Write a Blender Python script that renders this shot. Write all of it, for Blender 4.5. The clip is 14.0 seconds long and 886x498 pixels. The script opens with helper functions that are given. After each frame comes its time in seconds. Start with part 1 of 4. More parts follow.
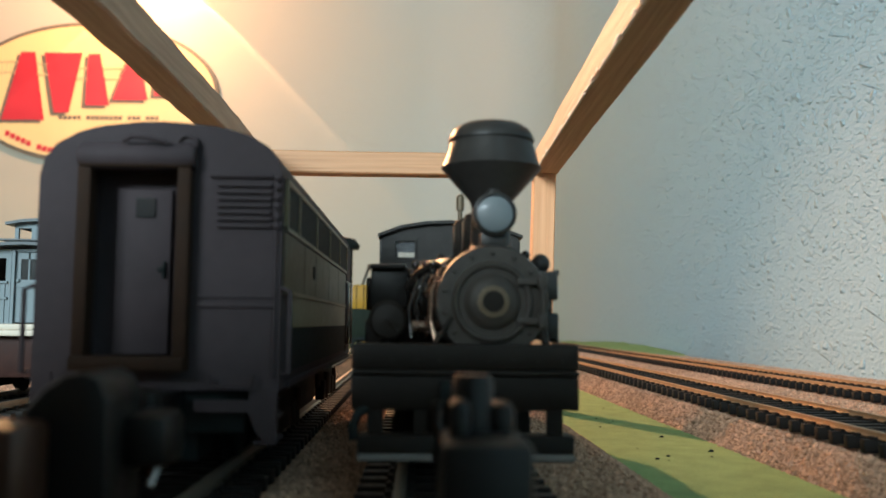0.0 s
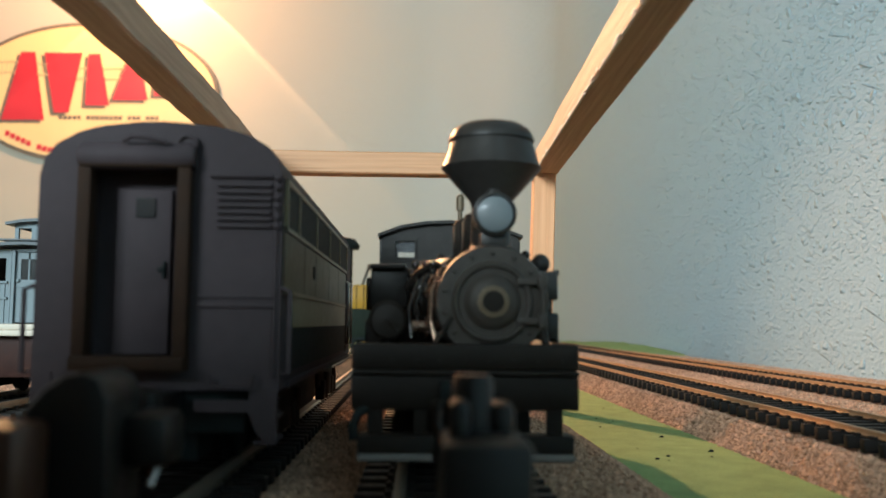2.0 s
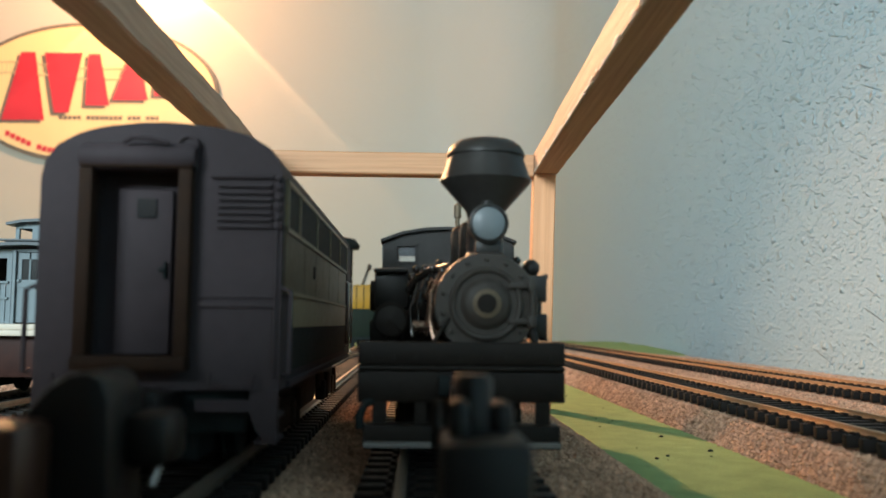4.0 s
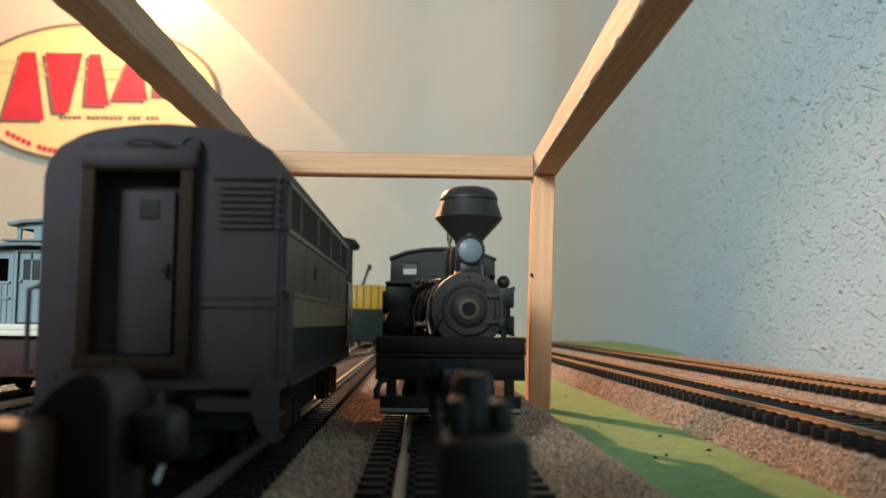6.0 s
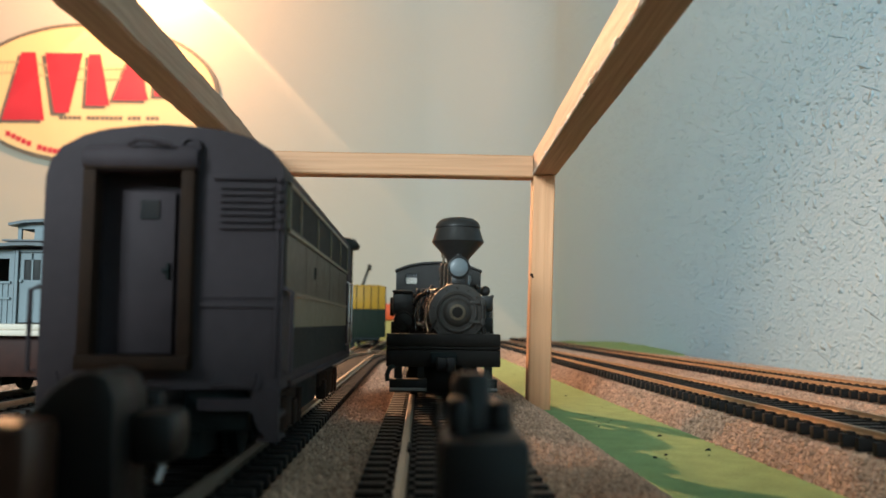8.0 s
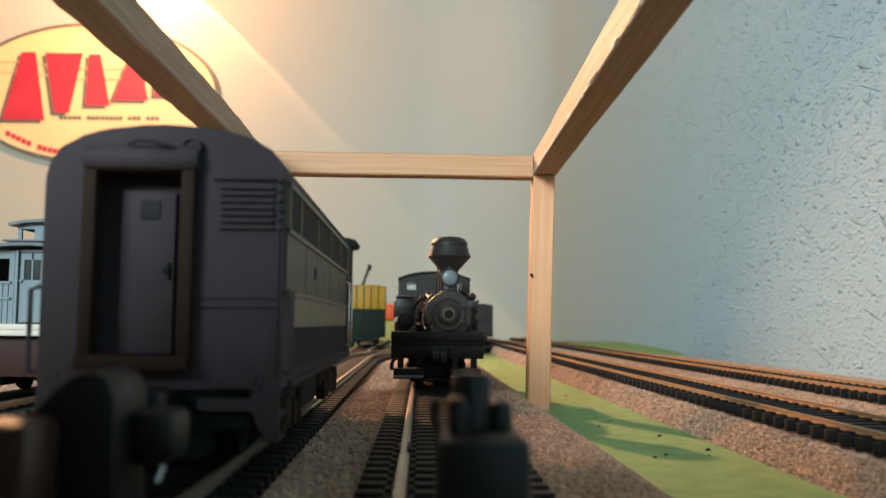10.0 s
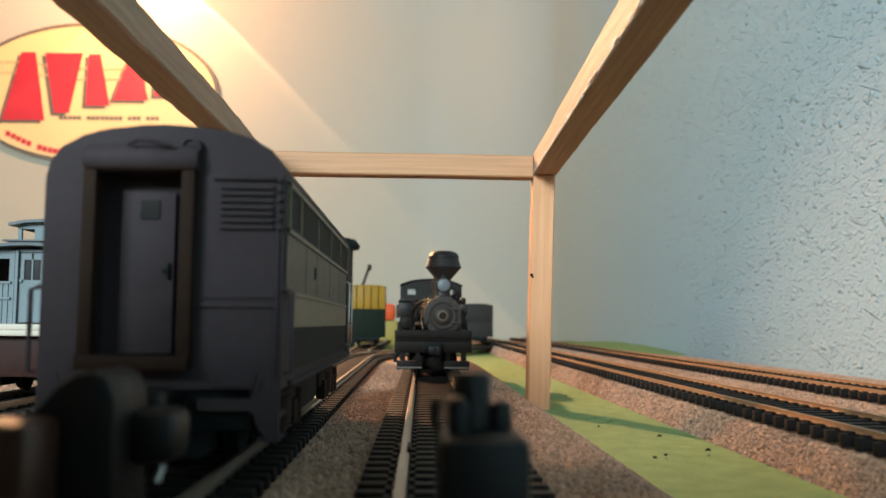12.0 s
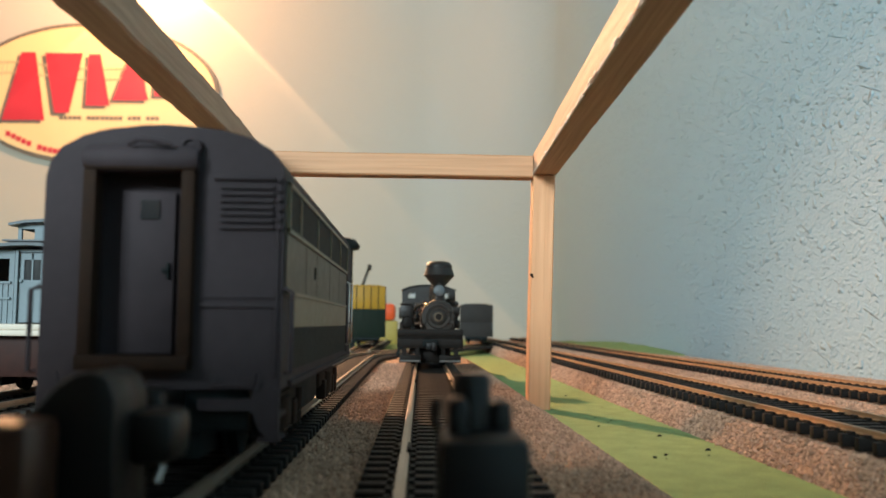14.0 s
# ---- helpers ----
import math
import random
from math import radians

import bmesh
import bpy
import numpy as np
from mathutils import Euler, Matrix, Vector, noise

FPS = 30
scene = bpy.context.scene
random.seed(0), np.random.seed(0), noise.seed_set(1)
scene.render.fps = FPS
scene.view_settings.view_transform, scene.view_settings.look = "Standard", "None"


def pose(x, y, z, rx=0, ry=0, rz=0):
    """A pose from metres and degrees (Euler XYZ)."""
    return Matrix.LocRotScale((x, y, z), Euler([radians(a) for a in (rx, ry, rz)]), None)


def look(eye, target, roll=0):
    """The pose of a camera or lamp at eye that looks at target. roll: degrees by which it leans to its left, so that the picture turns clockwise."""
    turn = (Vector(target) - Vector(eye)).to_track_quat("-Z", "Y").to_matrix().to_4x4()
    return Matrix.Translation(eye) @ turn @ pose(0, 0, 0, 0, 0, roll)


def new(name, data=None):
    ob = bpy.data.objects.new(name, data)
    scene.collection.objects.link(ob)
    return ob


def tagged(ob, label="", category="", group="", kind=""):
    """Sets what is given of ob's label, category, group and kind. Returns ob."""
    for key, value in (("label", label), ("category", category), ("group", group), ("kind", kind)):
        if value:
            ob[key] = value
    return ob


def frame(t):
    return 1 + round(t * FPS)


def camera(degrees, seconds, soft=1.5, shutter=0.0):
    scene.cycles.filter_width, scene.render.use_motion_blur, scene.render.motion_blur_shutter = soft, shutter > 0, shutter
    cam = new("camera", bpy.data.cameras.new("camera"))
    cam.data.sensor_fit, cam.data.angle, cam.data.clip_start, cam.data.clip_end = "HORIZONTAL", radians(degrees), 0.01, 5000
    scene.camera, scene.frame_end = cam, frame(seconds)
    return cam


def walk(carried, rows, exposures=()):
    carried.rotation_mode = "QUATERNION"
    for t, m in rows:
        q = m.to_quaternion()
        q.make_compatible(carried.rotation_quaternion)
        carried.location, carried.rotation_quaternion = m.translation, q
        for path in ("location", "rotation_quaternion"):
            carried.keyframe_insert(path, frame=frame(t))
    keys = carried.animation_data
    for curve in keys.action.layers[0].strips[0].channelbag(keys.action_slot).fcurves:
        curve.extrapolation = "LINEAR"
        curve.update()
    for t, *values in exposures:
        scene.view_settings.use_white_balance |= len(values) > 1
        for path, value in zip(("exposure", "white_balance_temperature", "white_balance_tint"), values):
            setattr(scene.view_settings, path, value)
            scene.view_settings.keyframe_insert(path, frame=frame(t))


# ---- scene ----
# Lengths below are in millimetres on the model railway (HO, 1:87); MM turns them into metres.
MM = 0.001
EYE_Z = 32.5        # lens above the green table
RAIL_Z = 9.5        # railhead above the green table

# ---------------- camera ----------------
cam = camera(52.2, 14.0, soft=1.7)
cam.data.dof.use_dof = True
cam.data.dof.focus_distance = 0.30
cam.data.dof.aperture_fstop = 31


def view(ahead, yaw=1.75, pitch=4.70, roll=0.6):
    eye = Vector((0, ahead * MM, EYE_Z * MM))
    a, p = radians(yaw), radians(pitch)
    return look(eye, eye + Vector((math.sin(a) * math.cos(p), math.cos(a) * math.cos(p), math.sin(p))), roll)


walk(cam, [(0, view(2.3)), (3.0, view(2.3)), (4.2, view(1.6)), (5.5, view(0.8)), (7.0, view(0.3)), (9.0, view(0)), (14.0, view(0))])
scene.view_settings.exposure = 0.03

# ---------------- light ----------------
world = bpy.data.worlds.new("world")
scene.world = world
world.use_nodes = True
world.node_tree.nodes["Background"].inputs["Color"].default_value = (0.55, 0.75, 1.0, 1)
world.node_tree.nodes["Background"].inputs["Strength"].default_value = 0.3


def lamp(name, kind, m, energy, colour, **settings):
    data = bpy.data.lights.new(name, kind)
    data.energy, data.color = energy, colour
    ob = new(name, data)
    ob.matrix_world = m
    return ob, data


# warm lamp high before the back wall over the sign: its bulb
_, d = lamp("wall_lamp_bulb", "POINT", pose(-0.62, 1.60, 0.78), 13.5, (1.0, 0.50, 0.235))
d.shadow_soft_size = 0.015
# added spot that warms the layout and spares the right wall
_, d = lamp("layout_spot", "SPOT", look((-0.55, 1.72, 0.74), (-0.06, 0.60, 0.0)), 205, (1.0, 0.52, 0.26))
d.spot_size, d.spot_blend, d.shadow_soft_size = radians(30), 1.0, 0.012
# second added spot, which throws the slanting streak on the wall
_, d = lamp("streak_spot", "SPOT", look((-0.54, 1.82, 0.834), (-0.54, 1.82, 0.0)), 23, (1.0, 0.54, 0.27))
d.spot_size, d.spot_blend, d.shadow_soft_size = radians(86.5), 0.03, 0.003
# daylight in the window opening of the room's front wall
_, d = lamp("window_light", "AREA", look((-0.80, -1.47, 0.62), (0.15, 0.5, 0.1)), 65, (0.77, 0.94, 1.0))
d.shape, d.size, d.size_y = "RECTANGLE", 0.7, 0.5


# ---------------- materials ----------------
def mat(name, colour, rough=0.6, metal=0.0, grain=400.0, vary=0.25, bump=0.0, bump_scale=None, spots=None, gloss=0.5, island=0.0):
    m = bpy.data.materials.new(name)
    m.use_nodes = True
    nt = m.node_tree
    n, l = nt.nodes, nt.links
    b = n["Principled BSDF"]
    b.inputs["Roughness"].default_value = rough
    b.inputs["Metallic"].default_value = metal
    b.inputs["Specular IOR Level"].default_value = gloss
    tc = n.new("ShaderNodeTexCoord")
    n1 = n.new("ShaderNodeTexNoise")
    n1.inputs["Scale"].default_value = grain
    n1.inputs["Detail"].default_value = 6
    n2 = n.new("ShaderNodeTexNoise")
    n2.inputs["Scale"].default_value = grain * 0.13
    n2.inputs["Detail"].default_value = 3
    l.new(tc.outputs["Object"], n1.inputs["Vector"])
    l.new(tc.outputs["Object"], n2.inputs["Vector"])
    add = n.new("ShaderNodeMath")
    add.operation = "ADD"
    l.new(n1.outputs["Fac"], add.inputs[0])
    l.new(n2.outputs["Fac"], add.inputs[1])
    mr = n.new("ShaderNodeMapRange")
    mr.inputs["From Min"].default_value, mr.inputs["From Max"].default_value = 0.6, 1.4
    mr.inputs["To Min"].default_value, mr.inputs["To Max"].default_value = 1 - vary, 1 + vary
    l.new(add.outputs[0], mr.inputs["Value"])
    mul = n.new("ShaderNodeVectorMath")
    mul.operation = "SCALE"
    if spots:
        mix = n.new("ShaderNodeMix")
        mix.data_type = "RGBA"
        mix.inputs["A"].default_value = (*colour, 1)
        mix.inputs["B"].default_value = (*spots, 1)
        ramp = n.new("ShaderNodeMapRange")
        ramp.inputs["From Min"].default_value, ramp.inputs["From Max"].default_value = 0.42, 0.62
        l.new(n2.outputs["Fac"], ramp.inputs["Value"])
        l.new(ramp.outputs["Result"], mix.inputs["Factor"])
        l.new(mix.outputs["Result"], mul.inputs[0])
    else:
        mul.inputs[0].default_value = colour
    value = mr.outputs["Result"]
    if island:
        geo = n.new("ShaderNodeNewGeometry")
        mi = n.new("ShaderNodeMapRange")
        mi.inputs["To Min"].default_value, mi.inputs["To Max"].default_value = 1 - island, 1 + island
        l.new(geo.outputs["Random Per Island"], mi.inputs["Value"])
        mm = n.new("ShaderNodeMath")
        mm.operation = "MULTIPLY"
        l.new(value, mm.inputs[0])
        l.new(mi.outputs["Result"], mm.inputs[1])
        value = mm.outputs[0]
    l.new(value, mul.inputs["Scale"])
    l.new(mul.outputs["Vector"], b.inputs["Base Color"])
    rr = n.new("ShaderNodeMapRange")
    rr.inputs["To Min"].default_value, rr.inputs["To Max"].default_value = max(0.05, rough - 0.12), min(1, rough + 0.12)
    l.new(n1.outputs["Fac"], rr.inputs["Value"])
    l.new(rr.outputs["Result"], b.inputs["Roughness"])
    if bump:
        n3 = n.new("ShaderNodeTexNoise")
        n3.inputs["Scale"].default_value = bump_scale or grain
        n3.inputs["Detail"].default_value = 5
        l.new(tc.outputs["Object"], n3.inputs["Vector"])
        bp = n.new("ShaderNodeBump")
        bp.inputs["Strength"].default_value = 1.0
        bp.inputs["Distance"].default_value = bump
        l.new(n3.outputs["Fac"], bp.inputs["Height"])
        l.new(bp.outputs["Normal"], b.inputs["Normal"])
    return m


def wood_mat(name, colour, dark, axis):
    m = bpy.data.materials.new(name)
    m.use_nodes = True
    n, l = m.node_tree.nodes, m.node_tree.links
    b = n["Principled BSDF"]
    b.inputs["Roughness"].default_value = 0.62
    tc, mp = n.new("ShaderNodeTexCoord"), n.new("ShaderNodeMapping")
    mp.inputs["Scale"].default_value = [25 if i == axis else 900 for i in range(3)]
    nz = n.new("ShaderNodeTexNoise")
    nz.inputs["Scale"].default_value, nz.inputs["Detail"].default_value = 1.0, 6
    cr = n.new("ShaderNodeValToRGB")
    cr.color_ramp.elements[0].position, cr.color_ramp.elements[0].color = 0.3, (*dark, 1)
    cr.color_ramp.elements[1].position, cr.color_ramp.elements[1].color = 0.65, (*colour, 1)
    bp = n.new("ShaderNodeBump")
    bp.inputs["Distance"].default_value = 0.00025
    l.new(tc.outputs["Object"], mp.inputs["Vector"])
    l.new(mp.outputs["Vector"], nz.inputs["Vector"])
    l.new(nz.outputs["Fac"], cr.inputs["Fac"])
    l.new(cr.outputs["Color"], b.inputs["Base Color"])
    l.new(nz.outputs["Fac"], bp.inputs["Height"])
    l.new(bp.outputs["Normal"], b.inputs["Normal"])
    return m


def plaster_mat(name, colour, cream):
    """Knocked-down sky-blue plaster, tinted cream at the far end for the lamp's warm light."""
    m = bpy.data.materials.new(name)
    m.use_nodes = True
    n, l = m.node_tree.nodes, m.node_tree.links
    b = n["Principled BSDF"]
    b.inputs["Roughness"].default_value = 0.5
    b.inputs["Specular IOR Level"].default_value = 0.3
    tc = n.new("ShaderNodeTexCoord")
    warp = n.new("ShaderNodeTexNoise")
    warp.inputs["Scale"].default_value, warp.inputs["Detail"].default_value = 130, 3
    l.new(tc.outputs["Object"], warp.inputs["Vector"])
    va = n.new("ShaderNodeVectorMath")
    va.operation = "MULTIPLY_ADD"
    va.inputs[1].default_value = (0.008, 0.008, 0.008)
    l.new(warp.outputs["Color"], va.inputs[0])
    long = n.new("ShaderNodeVectorMath")
    long.operation = "MULTIPLY"
    long.inputs[1].default_value = (1.0, 0.55, 1.0)
    l.new(tc.outputs["Object"], long.inputs[0])
    l.new(long.outputs["Vector"], va.inputs[2])
    def math_node(op, a, b):
        k = n.new("ShaderNodeMath")
        k.operation = op
        for socket, v in zip(k.inputs, (a, b)):
            if isinstance(v, (int, float)):
                socket.default_value = v
            else:
                l.new(v, socket)
        return k.outputs[0]

    def step(value, low, high):
        k = n.new("ShaderNodeMapRange")
        k.interpolation_type = "SMOOTHSTEP"
        k.inputs["From Min"].default_value, k.inputs["From Max"].default_value = low, high
        l.new(value, k.inputs["Value"])
        return k.outputs["Result"]

    # spatters of two sizes, each of its own radius
    height = None
    for scale, most, weight in ((170, 0.50, 1.0), (360, 0.62, 0.6)):
        vor = n.new("ShaderNodeTexVoronoi")
        vor.inputs["Scale"].default_value = scale
        l.new(va.outputs["Vector"], vor.inputs["Vector"])
        sep = n.new("ShaderNodeSeparateColor")
        l.new(vor.outputs["Color"], sep.inputs["Color"])
        rad = math_node("MULTIPLY", math_node("POWER", sep.outputs["Red"], 1.4), most)
        drop = math_node("MULTIPLY", step(math_node("SUBTRACT", rad, vor.outputs["Distance"]), -0.06, 0.22), weight)
        height = drop if height is None else math_node("ADD", height, drop)
    # raised trowel lines, running aslant
    axes = []
    for v in ((0.02, 20.0, 8.0), (0.0, 130.0, -325.0)):
        k = n.new("ShaderNodeVectorMath")
        k.operation = "DOT_PRODUCT"
        k.inputs[1].default_value = v
        l.new(tc.outputs["Object"], k.inputs[0])
        axes.append(k.outputs["Value"])
    slant = n.new("ShaderNodeCombineXYZ")
    l.new(axes[0], slant.inputs[0])
    l.new(axes[1], slant.inputs[1])
    line = n.new("ShaderNodeTexNoise")
    line.inputs["Scale"].default_value, line.inputs["Detail"].default_value = 1.0, 1
    l.new(slant.outputs["Vector"], line.inputs["Vector"])
    height = math_node("ADD", height, math_node("MULTIPLY", step(line.outputs["Fac"], 0.69, 0.80), 0.8))
    fine = n.new("ShaderNodeTexNoise")
    fine.inputs["Scale"].default_value, fine.inputs["Detail"].default_value = 420, 5
    l.new(long.outputs["Vector"], fine.inputs["Vector"])
    height = math_node("ADD", height, math_node("MULTIPLY", fine.outputs["Fac"], 0.8))
    bp = n.new("ShaderNodeBump")
    bp.inputs["Distance"].default_value = 0.0011
    bp.inputs["Strength"].default_value = 1.0
    l.new(height, bp.inputs["Height"])
    l.new(bp.outputs["Normal"], b.inputs["Normal"])
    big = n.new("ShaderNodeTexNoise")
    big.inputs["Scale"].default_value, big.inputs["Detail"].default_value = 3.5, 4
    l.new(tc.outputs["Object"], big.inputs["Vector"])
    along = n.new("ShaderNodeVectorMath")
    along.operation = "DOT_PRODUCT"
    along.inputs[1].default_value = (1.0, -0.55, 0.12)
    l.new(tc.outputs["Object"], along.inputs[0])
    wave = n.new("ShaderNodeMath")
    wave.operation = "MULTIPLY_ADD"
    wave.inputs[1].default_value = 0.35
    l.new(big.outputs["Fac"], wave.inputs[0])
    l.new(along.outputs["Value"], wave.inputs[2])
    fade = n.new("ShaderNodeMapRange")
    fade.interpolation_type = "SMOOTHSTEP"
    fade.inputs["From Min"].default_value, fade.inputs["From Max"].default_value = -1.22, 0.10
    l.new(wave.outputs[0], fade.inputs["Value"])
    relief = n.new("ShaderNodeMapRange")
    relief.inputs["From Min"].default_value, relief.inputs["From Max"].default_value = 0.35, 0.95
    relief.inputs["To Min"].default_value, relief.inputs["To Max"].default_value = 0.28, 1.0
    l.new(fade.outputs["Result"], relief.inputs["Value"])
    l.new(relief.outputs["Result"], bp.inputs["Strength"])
    # warm lamplight put into the base colour, strongest towards the back wall
    wall_tint = n.new("ShaderNodeMix")
    wall_tint.data_type = "RGBA"
    wall_tint.inputs["A"].default_value, wall_tint.inputs["B"].default_value = (*cream, 1), (*colour, 1)
    l.new(fade.outputs["Result"], wall_tint.inputs["Factor"])
    l.new(wall_tint.outputs["Result"], b.inputs["Base Color"])
    return m


# second colour: the blue wall as the lamp's warm light would show it
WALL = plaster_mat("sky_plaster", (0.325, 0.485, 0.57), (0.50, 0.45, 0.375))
ROOM = mat("room_paint", (0.36, 0.33, 0.30), 0.8, grain=8, vary=0.06)
GRASS = mat("green_table", (0.225, 0.33, 0.135), 0.9, grain=1100, vary=0.2, bump=0.0006, bump_scale=1600, gloss=0.15)
BALLAST = mat("ballast", (0.34, 0.215, 0.145), 0.95, grain=1300, vary=0.45, bump=0.0006, bump_scale=1100, gloss=0.15)
STONES = mat("ballast_stone", (0.42, 0.262, 0.178), 0.9, grain=900, vary=0.2, island=0.38, gloss=0.15)
TIE = mat("black_tie_plastic", (0.011, 0.0095, 0.0085), 0.5, grain=900, vary=0.3, bump=0.0001, gloss=0.08)
RAIL = mat("brass_rail", (0.42, 0.28, 0.16), 0.48, 0.5, grain=500, vary=0.25, spots=(0.38, 0.23, 0.12))
STEEL_RAIL = mat("nickel_rail", (0.40, 0.34, 0.27), 0.35, 0.9, grain=500, vary=0.25)
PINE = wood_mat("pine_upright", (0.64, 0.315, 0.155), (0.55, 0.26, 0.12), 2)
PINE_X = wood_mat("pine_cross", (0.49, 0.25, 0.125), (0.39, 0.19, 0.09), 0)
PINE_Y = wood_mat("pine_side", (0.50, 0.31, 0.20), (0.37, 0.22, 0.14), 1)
PRIMER = mat("white_primer", (0.62, 0.56, 0.49), 0.7, grain=700, vary=0.15)
BLACK = mat("loco_black", (0.019, 0.017, 0.0155), 0.42, grain=700, vary=0.3, bump=0.00005, gloss=0.3)
SMOKEBOX = mat("graphite", (0.036, 0.030, 0.025), 0.55, grain=900, vary=0.3, bump=0.00006, gloss=0.25)
FRAME = mat("frame_black", (0.0095, 0.0070, 0.0052), 0.55, grain=700, vary=0.35, bump=0.00006, gloss=0.15)
GLOSS = mat("oiled_black", (0.016, 0.013, 0.011), 0.22, grain=700, vary=0.3)
COPPER = mat("copper_pipe", (0.20, 0.125, 0.09), 0.25, 0.85, grain=500, vary=0.2)
GOLD = mat("brass_ring", (0.11, 0.08, 0.05), 0.5, 0.5, grain=900, vary=0.3)
NAVY = mat("navy_body", (0.040, 0.031, 0.034), 0.66, grain=500, vary=0.2, bump=0.00004, gloss=0.12)
OLIVE = mat("olive_band", (0.050, 0.044, 0.028), 0.42, grain=500, vary=0.2, gloss=0.25)
CREAM = mat("tan_band", (0.16, 0.135, 0.085), 0.4, grain=400, vary=0.15, gloss=0.3)
RUST = mat("brown_diaphragm", (0.022, 0.0115, 0.007), 0.7, grain=600, vary=0.3, gloss=0.1)
DARK = mat("underframe", (0.008, 0.012, 0.012), 0.7, grain=600, vary=0.3, gloss=0.15)
STEEL = mat("worn_metal", (0.45, 0.42, 0.40), 0.3, 0.9, grain=600, vary=0.3)
COUPLER = mat("coupler_black", (0.0065, 0.0055, 0.005), 0.45, grain=600, vary=0.3, gloss=0.25)
BROWN = mat("brown_plastic", (0.042, 0.018, 0.011), 0.35, grain=500, vary=0.2, gloss=0.35)
GREY_DECK = mat("grey_deck", (0.16, 0.15, 0.14), 0.7, grain=500, vary=0.2, bump=0.0001, gloss=0.3)
BLUE = mat("pale_blue_paint", (0.135, 0.17, 0.185), 0.6, grain=400, vary=0.1, bump=0.00004, gloss=0.3)
BLUE_ROOF = mat("slate_blue_roof", (0.10, 0.115, 0.125), 0.6, grain=400, vary=0.2, gloss=0.3)
WHITE = mat("cream_platform", (0.50, 0.44, 0.36), 0.6, grain=300, vary=0.1)
MAROON = mat("maroon_underframe", (0.032, 0.013, 0.010), 0.6, grain=400, vary=0.3, gloss=0.12)
YELLOW = mat("yellow_car", (0.32, 0.175, 0.016), 0.5, grain=300, vary=0.15, gloss=0.2)
GREEN = mat("green_car", (0.008, 0.0145, 0.0095), 0.6, grain=300, vary=0.2, gloss=0.1)
GREY = mat("grey_car", (0.030, 0.026, 0.023), 0.6, grain=300, vary=0.25, gloss=0.15)
ORANGE = mat("orange_paint", (0.80, 0.10, 0.02), 0.5, grain=300, vary=0.15)
LEMON = mat("lemon_paint", (0.42, 0.31, 0.07), 0.5, grain=300, vary=0.15)
SIGN = mat("sign_enamel", (0.80, 0.56, 0.27), 0.35, grain=12, vary=0.05)
SIGN_RED = mat("sign_red", (0.52, 0.016, 0.028), 0.4, grain=30, vary=0.06)
SIGN_DARK = mat("sign_dark", (0.13, 0.10, 0.07), 0.5, grain=30, vary=0.1)
SIGN_RAIL = mat("sign_rail", (0.50, 0.40, 0.22), 0.5, grain=30, vary=0.1)


def glass_mat(name, colour, rough):
    m = bpy.data.materials.new(name)
    m.use_nodes = True
    b = m.node_tree.nodes["Principled BSDF"]
    b.inputs["Base Color"].default_value = (*colour, 1)
    b.inputs["Roughness"].default_value = rough
    b.inputs["Coat Weight"].default_value = 0.6
    return m


LENS = glass_mat("frosted_lens", (0.11, 0.13, 0.14), 0.5)
LENS.node_tree.nodes["Principled BSDF"].inputs["Coat Weight"].default_value = 0.15
CLEAR = glass_mat("window_glass", (0.9, 0.95, 1.0), 0.05)
CLEAR.node_tree.nodes["Principled BSDF"].inputs["Transmission Weight"].default_value = 0.9
PANE = mat("dark_pane", (0.012, 0.014, 0.015), 0.12, grain=60, vary=0.1)


# ---------------- mesh helpers (millimetres) ----------------
def box(bm, x0, x1, y0, y1, z0, z1, bevel=0.0):
    made = bmesh.ops.create_cube(bm, size=1.0)["verts"]
    for v in made:
        v.co = Vector(((x0 + x1) / 2 + v.co.x * (x1 - x0), (y0 + y1) / 2 + v.co.y * (y1 - y0), (z0 + z1) / 2 + v.co.z * (z1 - z0)))
    if bevel:
        edges = list({e for v in made for e in v.link_edges})
        bmesh.ops.bevel(bm, geom=edges, offset=bevel, segments=2, profile=0.5, affect="EDGES")


def lathe(bm, profile, centre, axis="z", n=32):
    """Turns a profile of (radius, height) round an axis through centre."""
    rings = []
    for r, h in profile:
        ring = []
        for i in range(n):
            a = 2 * math.pi * i / n
            u, v = r * math.cos(a), r * math.sin(a)
            p = {"z": (u, v, h), "y": (u, h, v), "x": (h, u, v)}[axis]
            ring.append(bm.verts.new(Vector(centre) + Vector(p)))
        rings.append(ring)
    for a, b in zip(rings, rings[1:]):
        for i in range(n):
            bm.faces.new((a[i], a[(i + 1) % n], b[(i + 1) % n], b[i]))
    for ring in (rings[0], rings[-1]):
        if len(ring) > 2:
            bm.faces.new(ring)


def tube(bm, points, r, n=8):
    points = [Vector(p) for p in points]
    rings = []
    for i, p in enumerate(points):
        d = (points[min(i + 1, len(points) - 1)] - points[max(i - 1, 0)]).normalized()
        u = d.orthogonal().normalized()
        if rings:
            u = (last - d * last.dot(d)).normalized()
        last = u
        w = d.cross(u)
        rings.append([bm.verts.new(p + (u * math.cos(2 * math.pi * k / n) + w * math.sin(2 * math.pi * k / n)) * r) for k in range(n)])
    for a, b in zip(rings, rings[1:]):
        for k in range(n):
            bm.faces.new((a[k], a[(k + 1) % n], b[(k + 1) % n], b[k]))
    bm.faces.new(rings[0])
    bm.faces.new(rings[-1])


def ball(bm, centre, r, squash=1.0):
    made = bmesh.ops.create_uvsphere(bm, u_segments=16, v_segments=10, radius=r)["verts"]
    for v in made:
        v.co = Vector((v.co.x, v.co.y, v.co.z * squash)) + Vector(centre)


